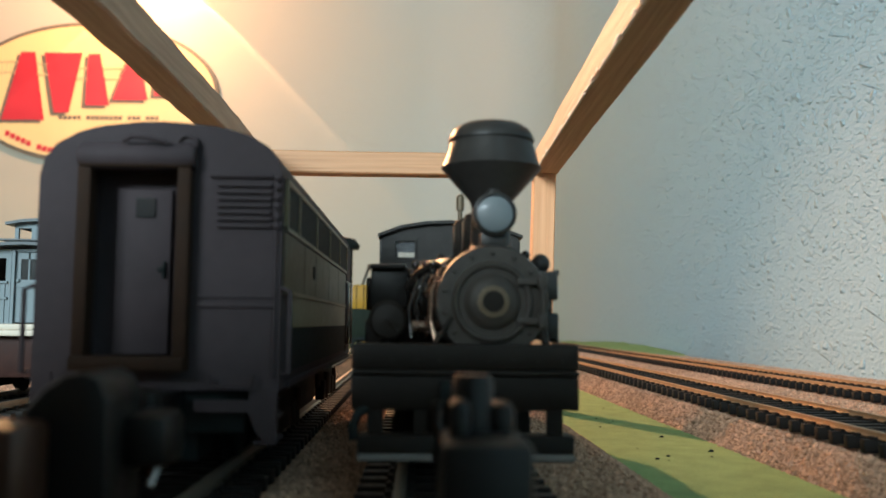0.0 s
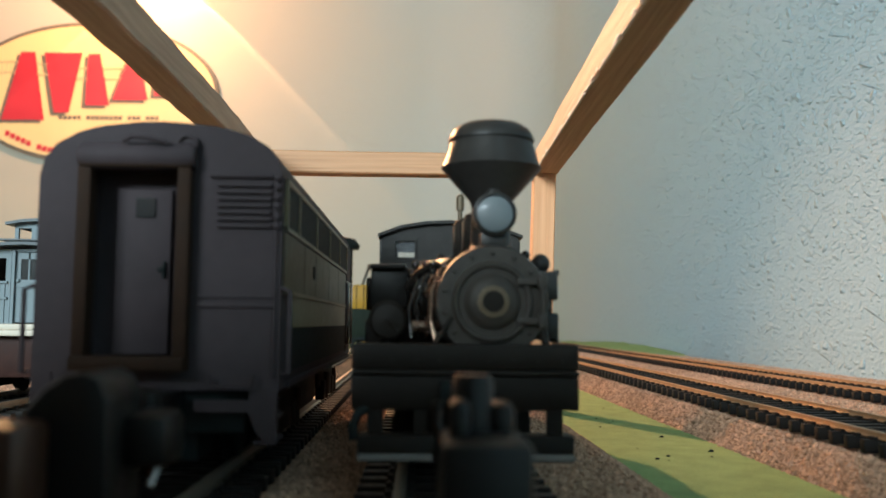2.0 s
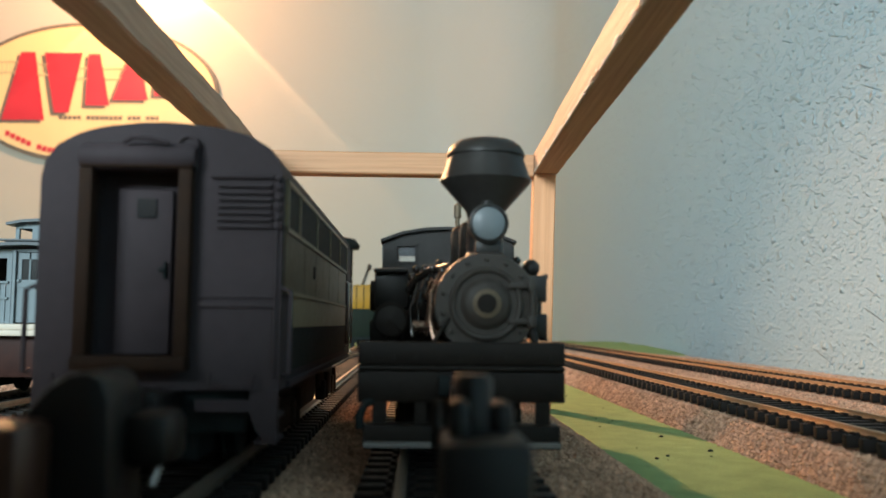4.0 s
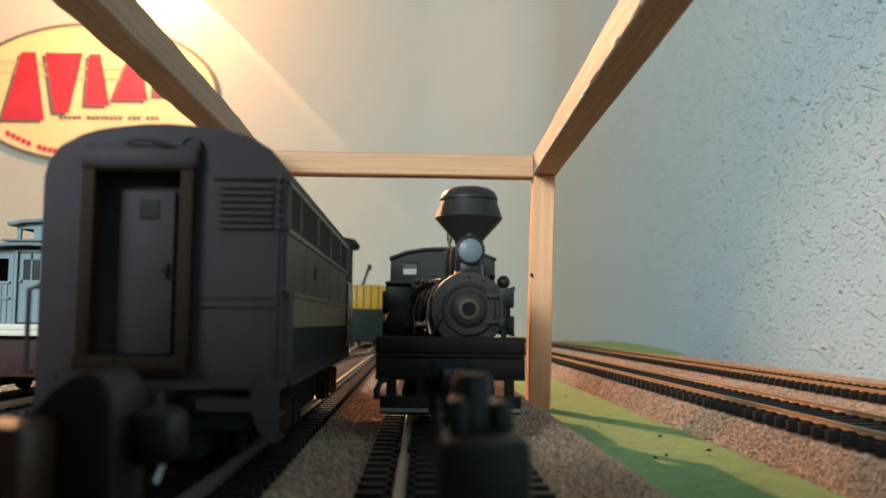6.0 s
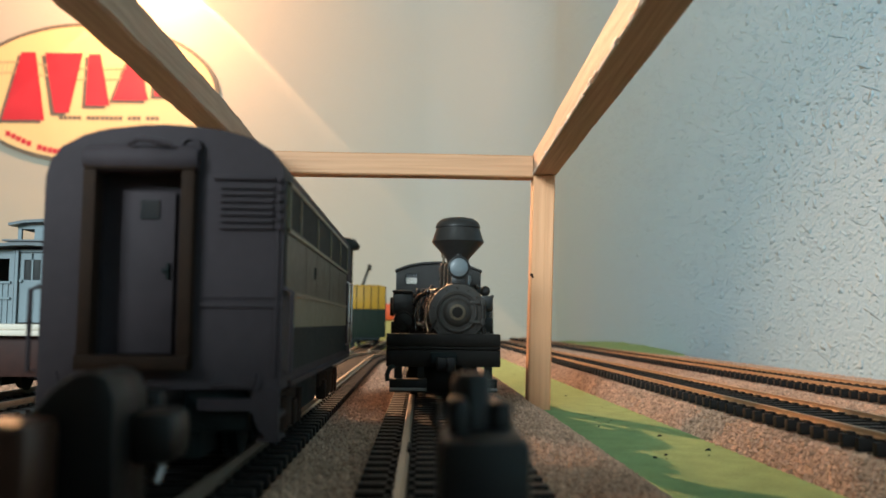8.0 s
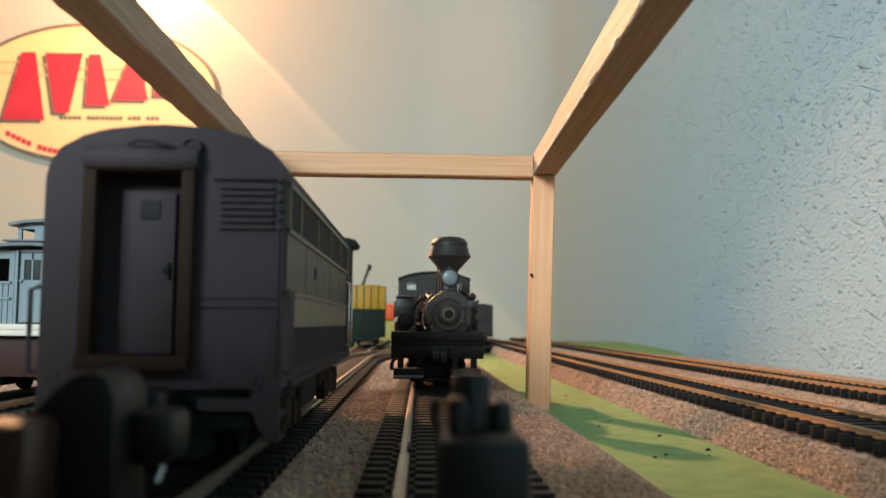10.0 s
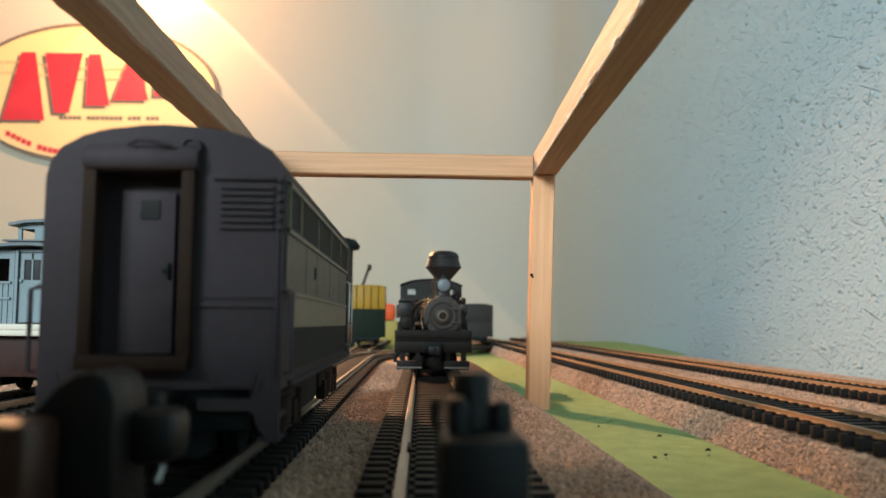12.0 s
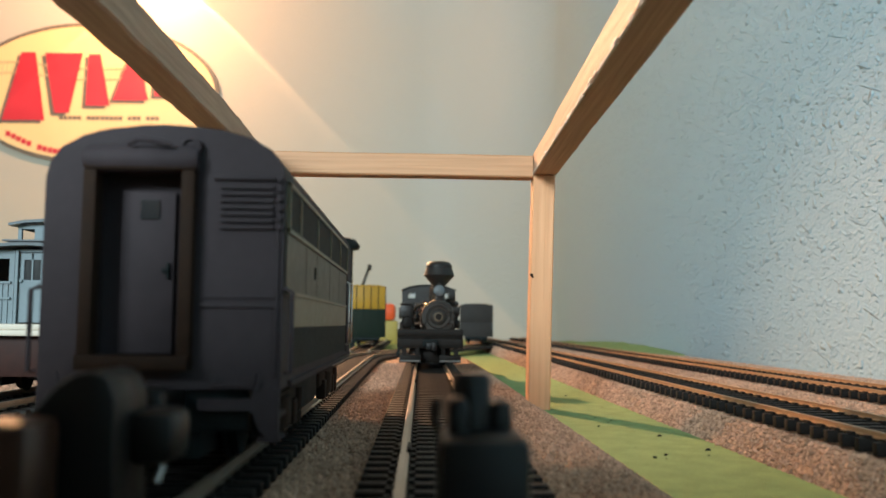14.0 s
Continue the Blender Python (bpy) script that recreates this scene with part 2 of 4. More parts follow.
def prism(bm, outline, y0, y1):
    """An outline of (x, z) pushed from y0 to y1."""
    a = [bm.verts.new((x, y0, z)) for x, z in outline]
    b = [bm.verts.new((x, y1, z)) for x, z in outline]
    n = len(outline)
    bm.faces.new(a)
    bm.faces.new(b)
    for i in range(n):
        bm.faces.new((a[i], a[(i + 1) % n], b[(i + 1) % n], b[i]))


def mesh_of(name, bm, material, smooth=35):
    bmesh.ops.recalc_face_normals(bm, faces=bm.faces)
    bmesh.ops.scale(bm, vec=(MM, MM, MM), verts=bm.verts)
    me = bpy.data.meshes.new(name)
    bm.to_mesh(me)
    bm.free()
    me.materials.append(material)
    if smooth:
        me.shade_smooth()
        me.set_sharp_from_angle(angle=radians(smooth))
    return me


def part(name, bm, material, parent=None, label="", smooth=35):
    ob = new(name, mesh_of(name, bm, material, smooth))
    ob.parent = parent
    return tagged(ob, label) if label else ob


def thing(name, label, category, at=(0, 0, 0), turn=0, group=""):
    ob = new(name)
    ob.empty_display_size = 0.01
    ob.matrix_basis = pose(at[0] * MM, at[1] * MM, at[2] * MM, 0, 0, turn)
    return tagged(ob, label, category, group)


def boxes(name, rows, material, parent=None, label="", bevel=0.0):
    bm = bmesh.new()
    for r in rows:
        box(bm, *r, bevel)
    return part(name, bm, material, parent, label)


def pipe(name, points, r, material, parent, label=""):
    bm = bmesh.new()
    tube(bm, points, r)
    return part(name, bm, material, parent, label, 60)


def turned(name, profile, centre, material, parent, axis="z", label="", n=32):
    bm = bmesh.new()
    lathe(bm, profile, centre, axis, n)
    return part(name, bm, material, parent, label)


# ---------------- the room ----------------
BACK, RIGHT, COVE = 1900, 262, 260


def backdrop():
    """Right wall, rounded corner and back wall, one plastered sheet with thickness."""
    path = [(RIGHT, -1500)]
    for i in range(41):
        a = math.pi / 2 * i / 40
        path.append((RIGHT - COVE + COVE * math.cos(a), BACK - COVE + COVE * math.sin(a)))
    path.append((-2200, BACK))
    bm = bmesh.new()
    rows = []
    for z in (-6, 1600):
        rows.append([bm.verts.new((x, y, z)) for x, y in path])
    outer = [(RIGHT + 60, -1500)] + [(x + 60, y + 60) for x, y in path[1:-1]] + [(-2200, BACK + 60)]
    for z in (-6, 1600):
        rows.append([bm.verts.new((x, y, z)) for x, y in outer])
    for a, b in ((rows[0], rows[1]), (rows[2], rows[3])):
        for i in range(len(path) - 1):
            bm.faces.new((a[i], a[i + 1], b[i + 1], b[i]))
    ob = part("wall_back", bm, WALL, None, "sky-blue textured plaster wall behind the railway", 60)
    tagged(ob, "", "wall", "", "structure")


backdrop()
tagged(boxes("wall_left", [(-2300, -2200, -1500, 1960, -900, 1600)], ROOM), "plain painted room wall", "wall", "", "structure")
tagged(boxes("wall_front", [(-2300, 322, -1600, -1500, -900, 350), (-2300, 322, -1600, -1500, 890, 1600), (-2300, -1170, -1600, -1500, 350, 890), (-430, 322, -1600, -1500, 350, 890)], ROOM), "plain painted room wall with a window opening", "wall", "", "structure")
tagged(boxes("ceiling", [(-2300, 322, -1600, 1960, 1600, 1660)], ROOM), "plain off-white ceiling", "ceiling", "", "structure")
tagged(boxes("floor", [(-2300, 322, -1600, 1960, -960, -900)], ROOM), "plain floor of the room", "floor", "", "structure")
tagged(boxes("ground", [(-1100, RIGHT, -700, BACK, -25, 0)], GRASS), "green painted layout table standing in for grass", "ground", "", "structure")


def beam_baffle():
    """Unseen mount and dimming disc, added to cut the beam to a bright ring."""
    t = thing("beam_baffle", "unseen disc and mount added to shape the lamp beam", "lamp", (-540, 1820, 794))
    glass = bpy.data.materials.new("baffle_filter")
    glass.use_nodes = True
    n = glass.node_tree.nodes
    clear = n.new("ShaderNodeBsdfTransparent")
    clear.inputs["Color"].default_value = (0.52, 0.52, 0.52, 1)
    glass.node_tree.links.new(clear.outputs[0], n["Material Output"].inputs["Surface"])
    bm = bmesh.new()
    bmesh.ops.create_circle(bm, cap_ends=True, segments=48, radius=34.6)
    part("baffle_disc", bm, glass, t)
    boxes("bracket", [(-3, 3, 36, 80, 46, 52), (-12, 12, 76, 80, 30, 68)], DARK, t, "", 0.5)
    turned("cap", [(10, 41), (10, 46), (6, 60), (0.5, 62)], (0, 0, 0), DARK, t)


beam_baffle()


# ---------------- ballast beds ----------------
def bed(name, section, y0, y1, label):
    """A bed with a cross section of (x, z), roughened along its length."""
    xs = []
    for (xa, za), (xb, zb) in zip(section, section[1:]):
        steps = max(1, round(abs(xb - xa) / 3))
        xs += [(xa + (xb - xa) * i / steps, za + (zb - za) * i / steps) for i in range(steps)]
    xs.append(section[-1])
    ys = list(np.arange(y0, y1, 4.0)) + [y1]
    bm = bmesh.new()
    grid = []
    for y in ys:
        row = []
        for i, (x, z) in enumerate(xs):
            edge = 0.8 * noise.noise((x * 0.02, y * 0.04, 4)) + 0.5 * noise.noise((x * 0.1, y * 0.22, 7)) if i in (0, 1, len(xs) - 2, len(xs) - 1) else 0
            lift = 0.5 * noise.noise((x * 0.25, y * 0.25, 1)) if 0 < i < len(xs) - 1 else 0
            row.append(bm.verts.new((x + edge, y, z + lift)))
        grid.append(row)
    for a, b in zip(grid, grid[1:]):
        for i in range(len(xs) - 1):
            bm.faces.new((a[i], a[i + 1], b[i + 1], b[i]))
    ob = part(name, bm, BALLAST, None, label, 60)
    return tagged(ob, "", "ballast", "", "structure")


YARD = [(-185, -1), (-178, 4.6), (40, 4.6), (50, -1)]
MAIN = [(83.5, -1), (88.5, 6.9), (118, 7.0), (132, 4.0), (142, 4.0), (152, 6.0), (190, 6.0), (230, 4.0), (RIGHT - 1, 3.0)]
bed("yard_ballast", YARD, -60, 760, "brown gravel ballast under the yard tracks")
bed("main_ballast", MAIN, -60, 1500, "brown gravel ballast bank under the main line")


def bed_height(section, x):
    for (xa, za), (xb, zb) in zip(section, section[1:]):
        if xa <= x <= xb:
            return za + (zb - za) * (x - xa) / (xb - xa)
    return 0


def grains(name, section, y0, y1, count, label, seed, coarse=1.0):
    """Loose stones lying on a bed, thinning out with distance."""
    rng = np.random.default_rng(seed)
    x = rng.uniform(section[0][0], section[-1][0], count)
    y = y0 + (y1 - y0) * rng.uniform(0, 1, count) ** 1.7
    z = np.array([bed_height(section, v) for v in x])
    size = rng.uniform(0.28, 0.58, count) * coarse * (1 + y / 900)
    base = np.array([(1, 0, 0), (-1, 0, 0), (0, 1, 0), (0, -1, 0), (0, 0, 1), (0, 0, -1)], float)
    faces = np.array([(0, 2, 4), (2, 1, 4), (1, 3, 4), (3, 0, 4), (2, 0, 5), (1, 2, 5), (3, 1, 5), (0, 3, 5)])
    verts = base[None] * rng.uniform(0.5, 1.2, (count, 6, 1)) * size[:, None, None]
    a = rng.uniform(0, 6.28, count)
    c, s = np.cos(a)[:, None], np.sin(a)[:, None]
    vx, vy = verts[..., 0] * c - verts[..., 1] * s, verts[..., 0] * s + verts[..., 1] * c
    tilt = rng.uniform(-0.7, 0.7, count)[:, None]
    vz = verts[..., 2] * np.cos(tilt) + vx * np.sin(tilt)
    out = np.stack([vx + x[:, None], vy + y[:, None], vz + z[:, None] + size[:, None] * 0.25], -1).reshape(-1, 3) * MM
    me = bpy.data.meshes.new(name)
    me.from_pydata(out.tolist(), [], (faces[None] + 6 * np.arange(count)[:, None, None]).reshape(-1, 3).tolist())
    me.materials.append(STONES)
    tagged(new(name, me), label, "gravel", "", "stuff")


grains("yard_gravel", YARD, 60, 620, 120000, "loose brown ballast stones between the yard tracks", 3)
grains("bank_gravel", MAIN[:2], 120, 1000, 16000, "loose brown ballast stones on the face of the bank", 5, 1.5)
grains("yard_edge_gravel", YARD[2:], 60, 700, 16000, "loose brown ballast stones at the edge of the yard", 6)
grains("main_gravel", MAIN, 120, 1300, 100000, "loose brown ballast stones on the main line bank", 4)


# ---------------- tracks ----------------
def rail_mesh(points, off, tall=2.1):
    prof = [(-0.9, 0), (0.9, 0), (0.9, 0.4), (0.25, 0.65), (0.25, 1.75), (0.5, 1.95), (0.5, 2.5), (-0.5, 2.5), (-0.5, 1.95), (-0.25, 1.75), (-0.25, 0.65), (-0.9, 0.4)]
    bm = bmesh.new()
    rings = []
    for i, p in enumerate(points):
        d = (points[min(i + 1, len(points) - 1)] - points[max(i - 1, 0)]).normalized()
        side = Vector((d.y, -d.x, 0))
        rings.append([bm.verts.new(p + side * (off + u) + Vector((0, 0, RAIL_Z - tall + w * tall / 2.5))) for u, w in prof])
    for a, b in zip(rings, rings[1:]):
        for k in range(len(prof)):
            bm.faces.new((a[k], a[(k + 1) % len(prof)], b[(k + 1) % len(prof)], b[k]))
    bm.faces.new(rings[0])
    bm.faces.new(rings[-1])
    return bm


bm = bmesh.new()
box(bm, -15, 15, -1.6, 1.6, 0, 2.2, 0.25)
for s in (-1, 1):
    for o in (-1.7, 1.7):
        box(bm, s * 8.25 + o - 0.5, s * 8.25 + o + 0.5, -1.1, 1.1, 2.1, 2.75)
TIE_MESH = mesh_of("tie", bm, TIE)
bm = bmesh.new()
box(bm, -12.6, 12.6, -0.95, 0.95, -0.5, 2.2, 0.12)
for s in (-1, 1):
    for o in (-1.6, 1.6):
        box(bm, s * 8.8 + o - 0.5, s * 8.8 + o + 0.5, -1.1, 1.1, 2.1, 2.7)
SHORT_TIE = mesh_of("tie", bm, TIE)


def track(points, label, metal, pitch=7.0, lift=0.0, half=8.25, tall=2.1):
    points = [Vector((x, y, 0)) for x, y in points]
    ob = thing("railway_track", label, "track", (0, 0, lift), 0, "tracks on the layout")
    for off in (-half, half):
        part("rail", rail_mesh(points, off, tall), metal, ob)
    gone, want = 0.0, 0.0
    for a, b in zip(points, points[1:]):
        long = (b - a).length
        while want <= gone + long:
            p = a + (b - a) * ((want - gone) / long)
            t = new("tie", TIE_MESH if half < 8.5 else SHORT_TIE)
            t.parent = ob
            d = (b - a).normalized()
            t.matrix_basis = pose(p.x * MM, p.y * MM, (RAIL_Z - 2.2 - tall) * MM, 0, 0, math.degrees(math.atan2(d.y, d.x)) - 90 + random.uniform(-0.6, 0.6))
            want += pitch
        gone += long
    return ob


def swing(x0, y0, x1, y1, n=14):
    """An easy curve from one line to another, both along y."""
    return [(x0 + (x1 - x0) * (0.5 - 0.5 * math.cos(math.pi * i / n)), y0 + (y1 - y0) * i / n) for i in range(n + 1)]


LOCO_X, DIESEL_X = 8.4, -38.5


def yard_x(y):
    """Centre of the locomotive's track, which runs slightly aslant."""
    return 6.2 + 0.0079 * (y - 119)


yard = track([(yard_x(40), 40), (yard_x(1100), 1100)], "yard track with black ties and dull metal rails", STEEL_RAIL)
for y in (176, 382):
    for x in (yard_x(y) - 8.25, yard_x(y) + 8.25):
        boxes("rail_joiner", [(x - 1.3, x + 1.3, y, y + 10, RAIL_Z - 2.1, RAIL_Z - 1.0)], TIE, yard, "", 0.2)
track([(DIESEL_X, 40), (DIESEL_X, 600)] + swing(DIESEL_X, 620, 95, 1150), "yard track curving away with black ties", STEEL_RAIL)
track([(101, -20), (101, 1500)], "main line track with brass rails on a gravel bank", RAIL, 6.9, 2.5, 8.8, 1.35)
track([(170, -20), (170, 1500)], "outer main line track with brass rails beside the wall", RAIL, 6.9, 1.5, 8.8, 1.4)


# ---------------- wooden frame over the tracks ----------------
def stick(name, dims, material, parent, seed, label="", rough=0.35, steps=14):
    bm = bmesh.new()
    x0, x1, y0, y1, z0, z1 = dims
    long = max(range(3), key=lambda i: (x1 - x0, y1 - y0, z1 - z0)[i])
    lo, hi = [x0, y0, z0], [x1, y1, z1]
    a, b = [i for i in range(3) if i != long]
    rings = []
    for s in range(steps + 1):
        ring = []
        for u, v in ((0.06, 0), (0.94, 0), (1, 0.06), (1, 0.94), (0.94, 1), (0.06, 1), (0, 0.94), (0, 0.06)):
            p = [0, 0, 0]
            p[long] = lo[long] + (hi[long] - lo[long]) * s / steps
            p[a] = lo[a] + (hi[a] - lo[a]) * u
            p[b] = lo[b] + (hi[b] - lo[b]) * v
            w = noise.noise_vector((p[0] * 0.02 + seed, p[1] * 0.02, p[2] * 0.02)) * rough
            w += noise.noise_vector((p[0] * 0.1 + seed, p[1] * 0.11, p[2] * 0.1)) * (rough - 0.35) * 1.4
            ring.append(bm.verts.new(Vector(p) + w))
        rings.append(ring)
    for r, q in zip(rings, rings[1:]):
        for k in range(8):
            bm.faces.new((r[k], r[(k + 1) % 8], q[(k + 1) % 8], q[k]))
    bm.faces.new(rings[0])
    bm.faces.new(rings[-1])
    return part(name, bm, material, parent, label, 20)


def wooden_frame():
    f = thing("wooden_frame", "unpainted pine stick frame standing over the tracks", "frame")
    top, y = 90.5, 347
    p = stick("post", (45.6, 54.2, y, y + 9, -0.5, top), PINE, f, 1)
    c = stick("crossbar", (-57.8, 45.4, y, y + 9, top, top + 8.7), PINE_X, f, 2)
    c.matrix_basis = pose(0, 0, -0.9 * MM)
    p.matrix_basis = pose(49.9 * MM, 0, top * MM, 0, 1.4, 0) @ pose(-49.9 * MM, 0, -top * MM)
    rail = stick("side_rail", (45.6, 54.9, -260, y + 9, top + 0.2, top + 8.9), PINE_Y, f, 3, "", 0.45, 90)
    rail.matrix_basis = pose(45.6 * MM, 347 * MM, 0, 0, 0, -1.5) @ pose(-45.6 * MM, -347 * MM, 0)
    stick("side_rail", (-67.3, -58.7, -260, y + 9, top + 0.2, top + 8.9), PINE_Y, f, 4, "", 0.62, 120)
    rng = random.Random(12)
    bm = bmesh.new()
    for i in range(95):
        a, long, deep = rng.uniform(150, 346), rng.uniform(1.5, 9.0), rng.uniform(0.12, 0.9)
        up = top + 0.1 + rng.choice((0.0, 0.0, 0.0, 0.0, 0.25, 0.8))
        ring = [(a, up), (a + long * 0.4, up - 0.1), (a + long, up), (a + long * 0.8, up + deep * 0.7), (a + long * 0.35, up + deep), (a + long * 0.1, up + deep * 0.5)]
        lo = [bm.verts.new((45.75, v, w)) for v, w in ring]
        hi = [bm.verts.new((45.2, v, w)) for v, w in ring]
        bm.faces.new(hi)
        for k in range(6):
            bm.faces.new((lo[k], lo[(k + 1) % 6], hi[(k + 1) % 6], hi[k]))
    tagged(part("flaked_primer", bm, PRIMER, rail, "flaked white primer along the lower edge", 0), "", "", "", "stuff")
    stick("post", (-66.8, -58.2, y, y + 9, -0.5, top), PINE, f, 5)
    # dark balls drawn in place of a shaded notch in the post's edge
    b = bmesh.new()
    ball(b, (45.9, 347.6, 51.4), 0.75, 0.9)
    ball(b, (46.3, 347.3, 50.6), 0.5, 1.0)
    part("notch", b, RUST, p, "dark mark in place of a notch in the edge")
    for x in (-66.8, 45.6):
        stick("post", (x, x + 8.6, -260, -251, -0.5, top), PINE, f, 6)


wooden_frame()


# ---------------- geared steam locomotive ----------------
def wheelset(parent, y, r, x_half=8.3, x=0.0):
    """Two wheels and an axle, turning about the axle; returned for keying."""
    hub = new("wheelset")
    hub.parent = parent
    hub.matrix_basis = pose(x * MM, y * MM, (RAIL_Z + r) * MM)
    for s in (-1, 1):
        turned("wheel", [(r * 0.25, -1.3), (r * 0.86, -1.3), (r, -1.0), (r, 0.8), (r + 0.7, 1.0), (r + 0.7, 1.4), (r * 0.25, 1.4)] if s > 0 else
               [(r * 0.25, -1.4), (r + 0.7, -1.4), (r + 0.7, -1.0), (r, -0.8), (r, 1.0), (r * 0.86, 1.3), (r * 0.25, 1.3)], (s * x_half * -1, 0, 0), DARK, hub, "x", "", 24)
    turned("axle", [(1.2, -x_half), (1.2, x_half)], (0, 0, 0), STEEL, hub, "x", "", 12)
    return hub


def locomotive():
    t = thing("steam_locomotive", "black geared steam locomotive with a balloon stack", "locomotive", (LOCO_X, 144.3, 0))
    bx = 4.3                     # the boiler stands off the centre line
    # front beam of two timbers with a ledge, and its plates
    def timber(name, z0, z1, y0, bow):
        """A worn plank across the front, its edges slightly uneven."""
        bm = bmesh.new()
        box(bm, -17.8, 17.8, y0, 4.2, z0, z1, 0.35)
        bmesh.ops.subdivide_edges(bm, edges=[e for e in bm.edges if e.calc_length() > 20], cuts=24)
        for v in bm.verts:
            k = noise.noise((v.co.x * 0.35, v.co.z * 0.2, bow))
            v.co += Vector((0, 0.12 * k, 0.10 * k))
        return part(name, bm, FRAME, t)

    beam = timber("buffer_beam", 25.3, 29.3, 0, 1)
    timber("beam_ledge", 24.35, 25.25, -0.5, 2)
    timber("lower_beam", 19.0, 24.3, 0, 3)
    bm = bmesh.new()
    for i in range(9):
        x = -15.5 + i * 31 / 8
        lathe(bm, [(0.45, 0), (0.45, 0.25), (0.25, 0.4)], (x, -0.3, 26.6), "y", 8)
    part("rivets", bm, FRAME, beam)
    # footboards
    for s in (-1, 1):
        fb = boxes("footboard", [(s * 16.6 if s < 0 else 5.0, -5.0 if s < 0 else 16.6, -2.5, 3.0, 11.4, 15.4)], FRAME, t, "", 0.3)
        boxes("tread", [(s * 16.4 if s < 0 else 5.2, -5.2 if s < 0 else 16.4, -4.6, -2.3, 12.0, 12.7)], GREY_DECK, fb, "worn bare-metal step edge")
        boxes("hanger", [(s * 14 - 1.2, s * 14 + 1.2, 0.2, 1.6, 15, 19.2), (s * 7 - 1.0, s * 7 + 1.0, 0.2, 1.6, 15, 19.2)], FRAME, fb)
    pipe("brake_hose", [(-15.0, 1, 19.4), (-16.6, -0.4, 18.6), (-17.4, -0.8, 16.6), (-17.2, -0.8, 14.6)], 0.8, DARK, t)
    # coupler
    c = boxes("coupler_pocket", [(-4, 4, -2.2, 0.2, 20.2, 23.6)], DARK, t, "", 0.3)
    boxes("knuckle", [(-2.2, 2.4, -7.0, -2.0, 18.2, 22.2), (0.8, 3.4, -8.6, -6.2, 17.8, 22.4)], COUPLER, c, "", 0.5)
    # added dark plate that closes the gap where truck and shade lie
    boxes("gap_plate", [(-11, 11, 7.6, 9.2, 11.0, 19.5)], FRAME, t, "", 0.3)
    # frame rails, deck
    boxes("frame_rail", [(-8, -6, 4, 150, 20, 25), (6, 8, 4, 150, 20, 25)], FRAME, t, "", 0.2)
    boxes("running_board", [(-15.0, 15.0, 4, 68, 25.2, 26.6)], FRAME, t, "", 0.2)
    # smokebox and boiler
    zc, r = 36.0, 9.0
    boiler = turned("boiler", [(r - 0.5, 3.6), (r, 4.0), (r, 30), (r + 0.35, 30.2), (r + 0.35, 32), (r, 32.2), (r, 44), (r + 0.7, 52), (r + 0.7, 70)], (bx, 0, zc), BLACK, t, "y", "", 48)
    front = turned("smokebox_front", [(9.05, 4.6), (9.15, 3.2), (8.9, 2.6), (6.6, 2.4), (6.5, 1.9), (6.0, 1.5), (5.6, 1.6), (5.4, 2.1), (4.5, 2.1)], (bx, 0, zc), SMOKEBOX, t, "y", "dull graphite smokebox front with bolted ring", 56)
    turned("door", [(4.55, 2.2), (4.5, 1.9), (3.9, 1.3), (3.3, 0.9), (1.0, 0.7)], (bx, 0, zc), SMOKEBOX, front, "y", "", 40)
    turned("number_plate", [(2.5, 1.0), (2.5, 0.35), (1.75, 0.30), (1.7, 0.5), (1.6, 0.55)], (bx, 0, zc), GOLD, front, "y", "round plate with a brass rim and dark centre")
    turned("plate_centre", [(1.72, 0.6), (1.7, 0.33), (0.05, 0.30)], (bx, 0, zc), FRAME, front, "y")
    bm = bmesh.new()
    for i in range(14):
        a = 2 * math.pi * (i + 0.5) / 14
        lathe(bm, [(0.42, 0.2), (0.42, -0.25), (0.2, -0.4)], (bx + 7.8 * math.cos(a), 2.4, zc + 7.8 * math.sin(a)), "y", 6)
    part("bolts", bm, SMOKEBOX, front)
    # hinges of the smokebox door
    for z in (39.2, 33.0):
        boxes("hinge", [(bx + 3.8, bx + 8.2, 1.1, 2.2, z - 0.5, z + 0.5), (bx + 7.2, bx + 8.6, 0.6, 2.4, z - 1.0, z + 1.0)], SMOKEBOX, front, "", 0.15)
    pipe("hinge_pin", [(bx + 7.9, 1.0, 32), (bx + 7.9, 1.0, 40.4)], 0.42, SMOKEBOX, front)
    boxes("saddle", [(bx - 5, bx + 5, 5, 22, 25.5, 30)], FRAME, t, "", 0.3)
    # balloon stack
    sy = 11.0
    sx = bx + 0.4
    stack = turned("chimney", [(4.4, 43.5), (4.0, 45.2), (3.4, 46.0), (3.3, 52.5), (3.7, 54.0), (8.35, 59.2), (8.55, 59.6), (8.3, 60.1), (7.0, 64.0), (7.35, 64.2), (7.3, 64.7), (6.6, 66.0), (5.4, 66.9), (3.5, 67.1), (0.3, 67.0)], (sx, sy, -0.6), BLACK, t, "z", "", 48)
    turned("spark_screen", [(5.2, 67.0), (4.0, 67.3), (0.3, 67.35)], (sx, sy, -0.6), DARK, stack)
    # headlight
    hx, hz = bx + 0.4, 50.3
    lampb = turned("headlight", [(2.6, 10.2), (3.3, 9.6), (3.3, 4.4), (3.55, 4.2), (3.55, 3.0), (3.1, 2.8), (2.95, 3.3)], (hx, 0, hz), BLACK, t, "y", "", 36)
    turned("lens", [(2.98, 3.5), (2.9, 3.1), (2.0, 2.75), (1.0, 2.62), (0.05, 2.6)], (hx, 0, hz), LENS, lampb, "y", "frosted pale grey headlight lens")
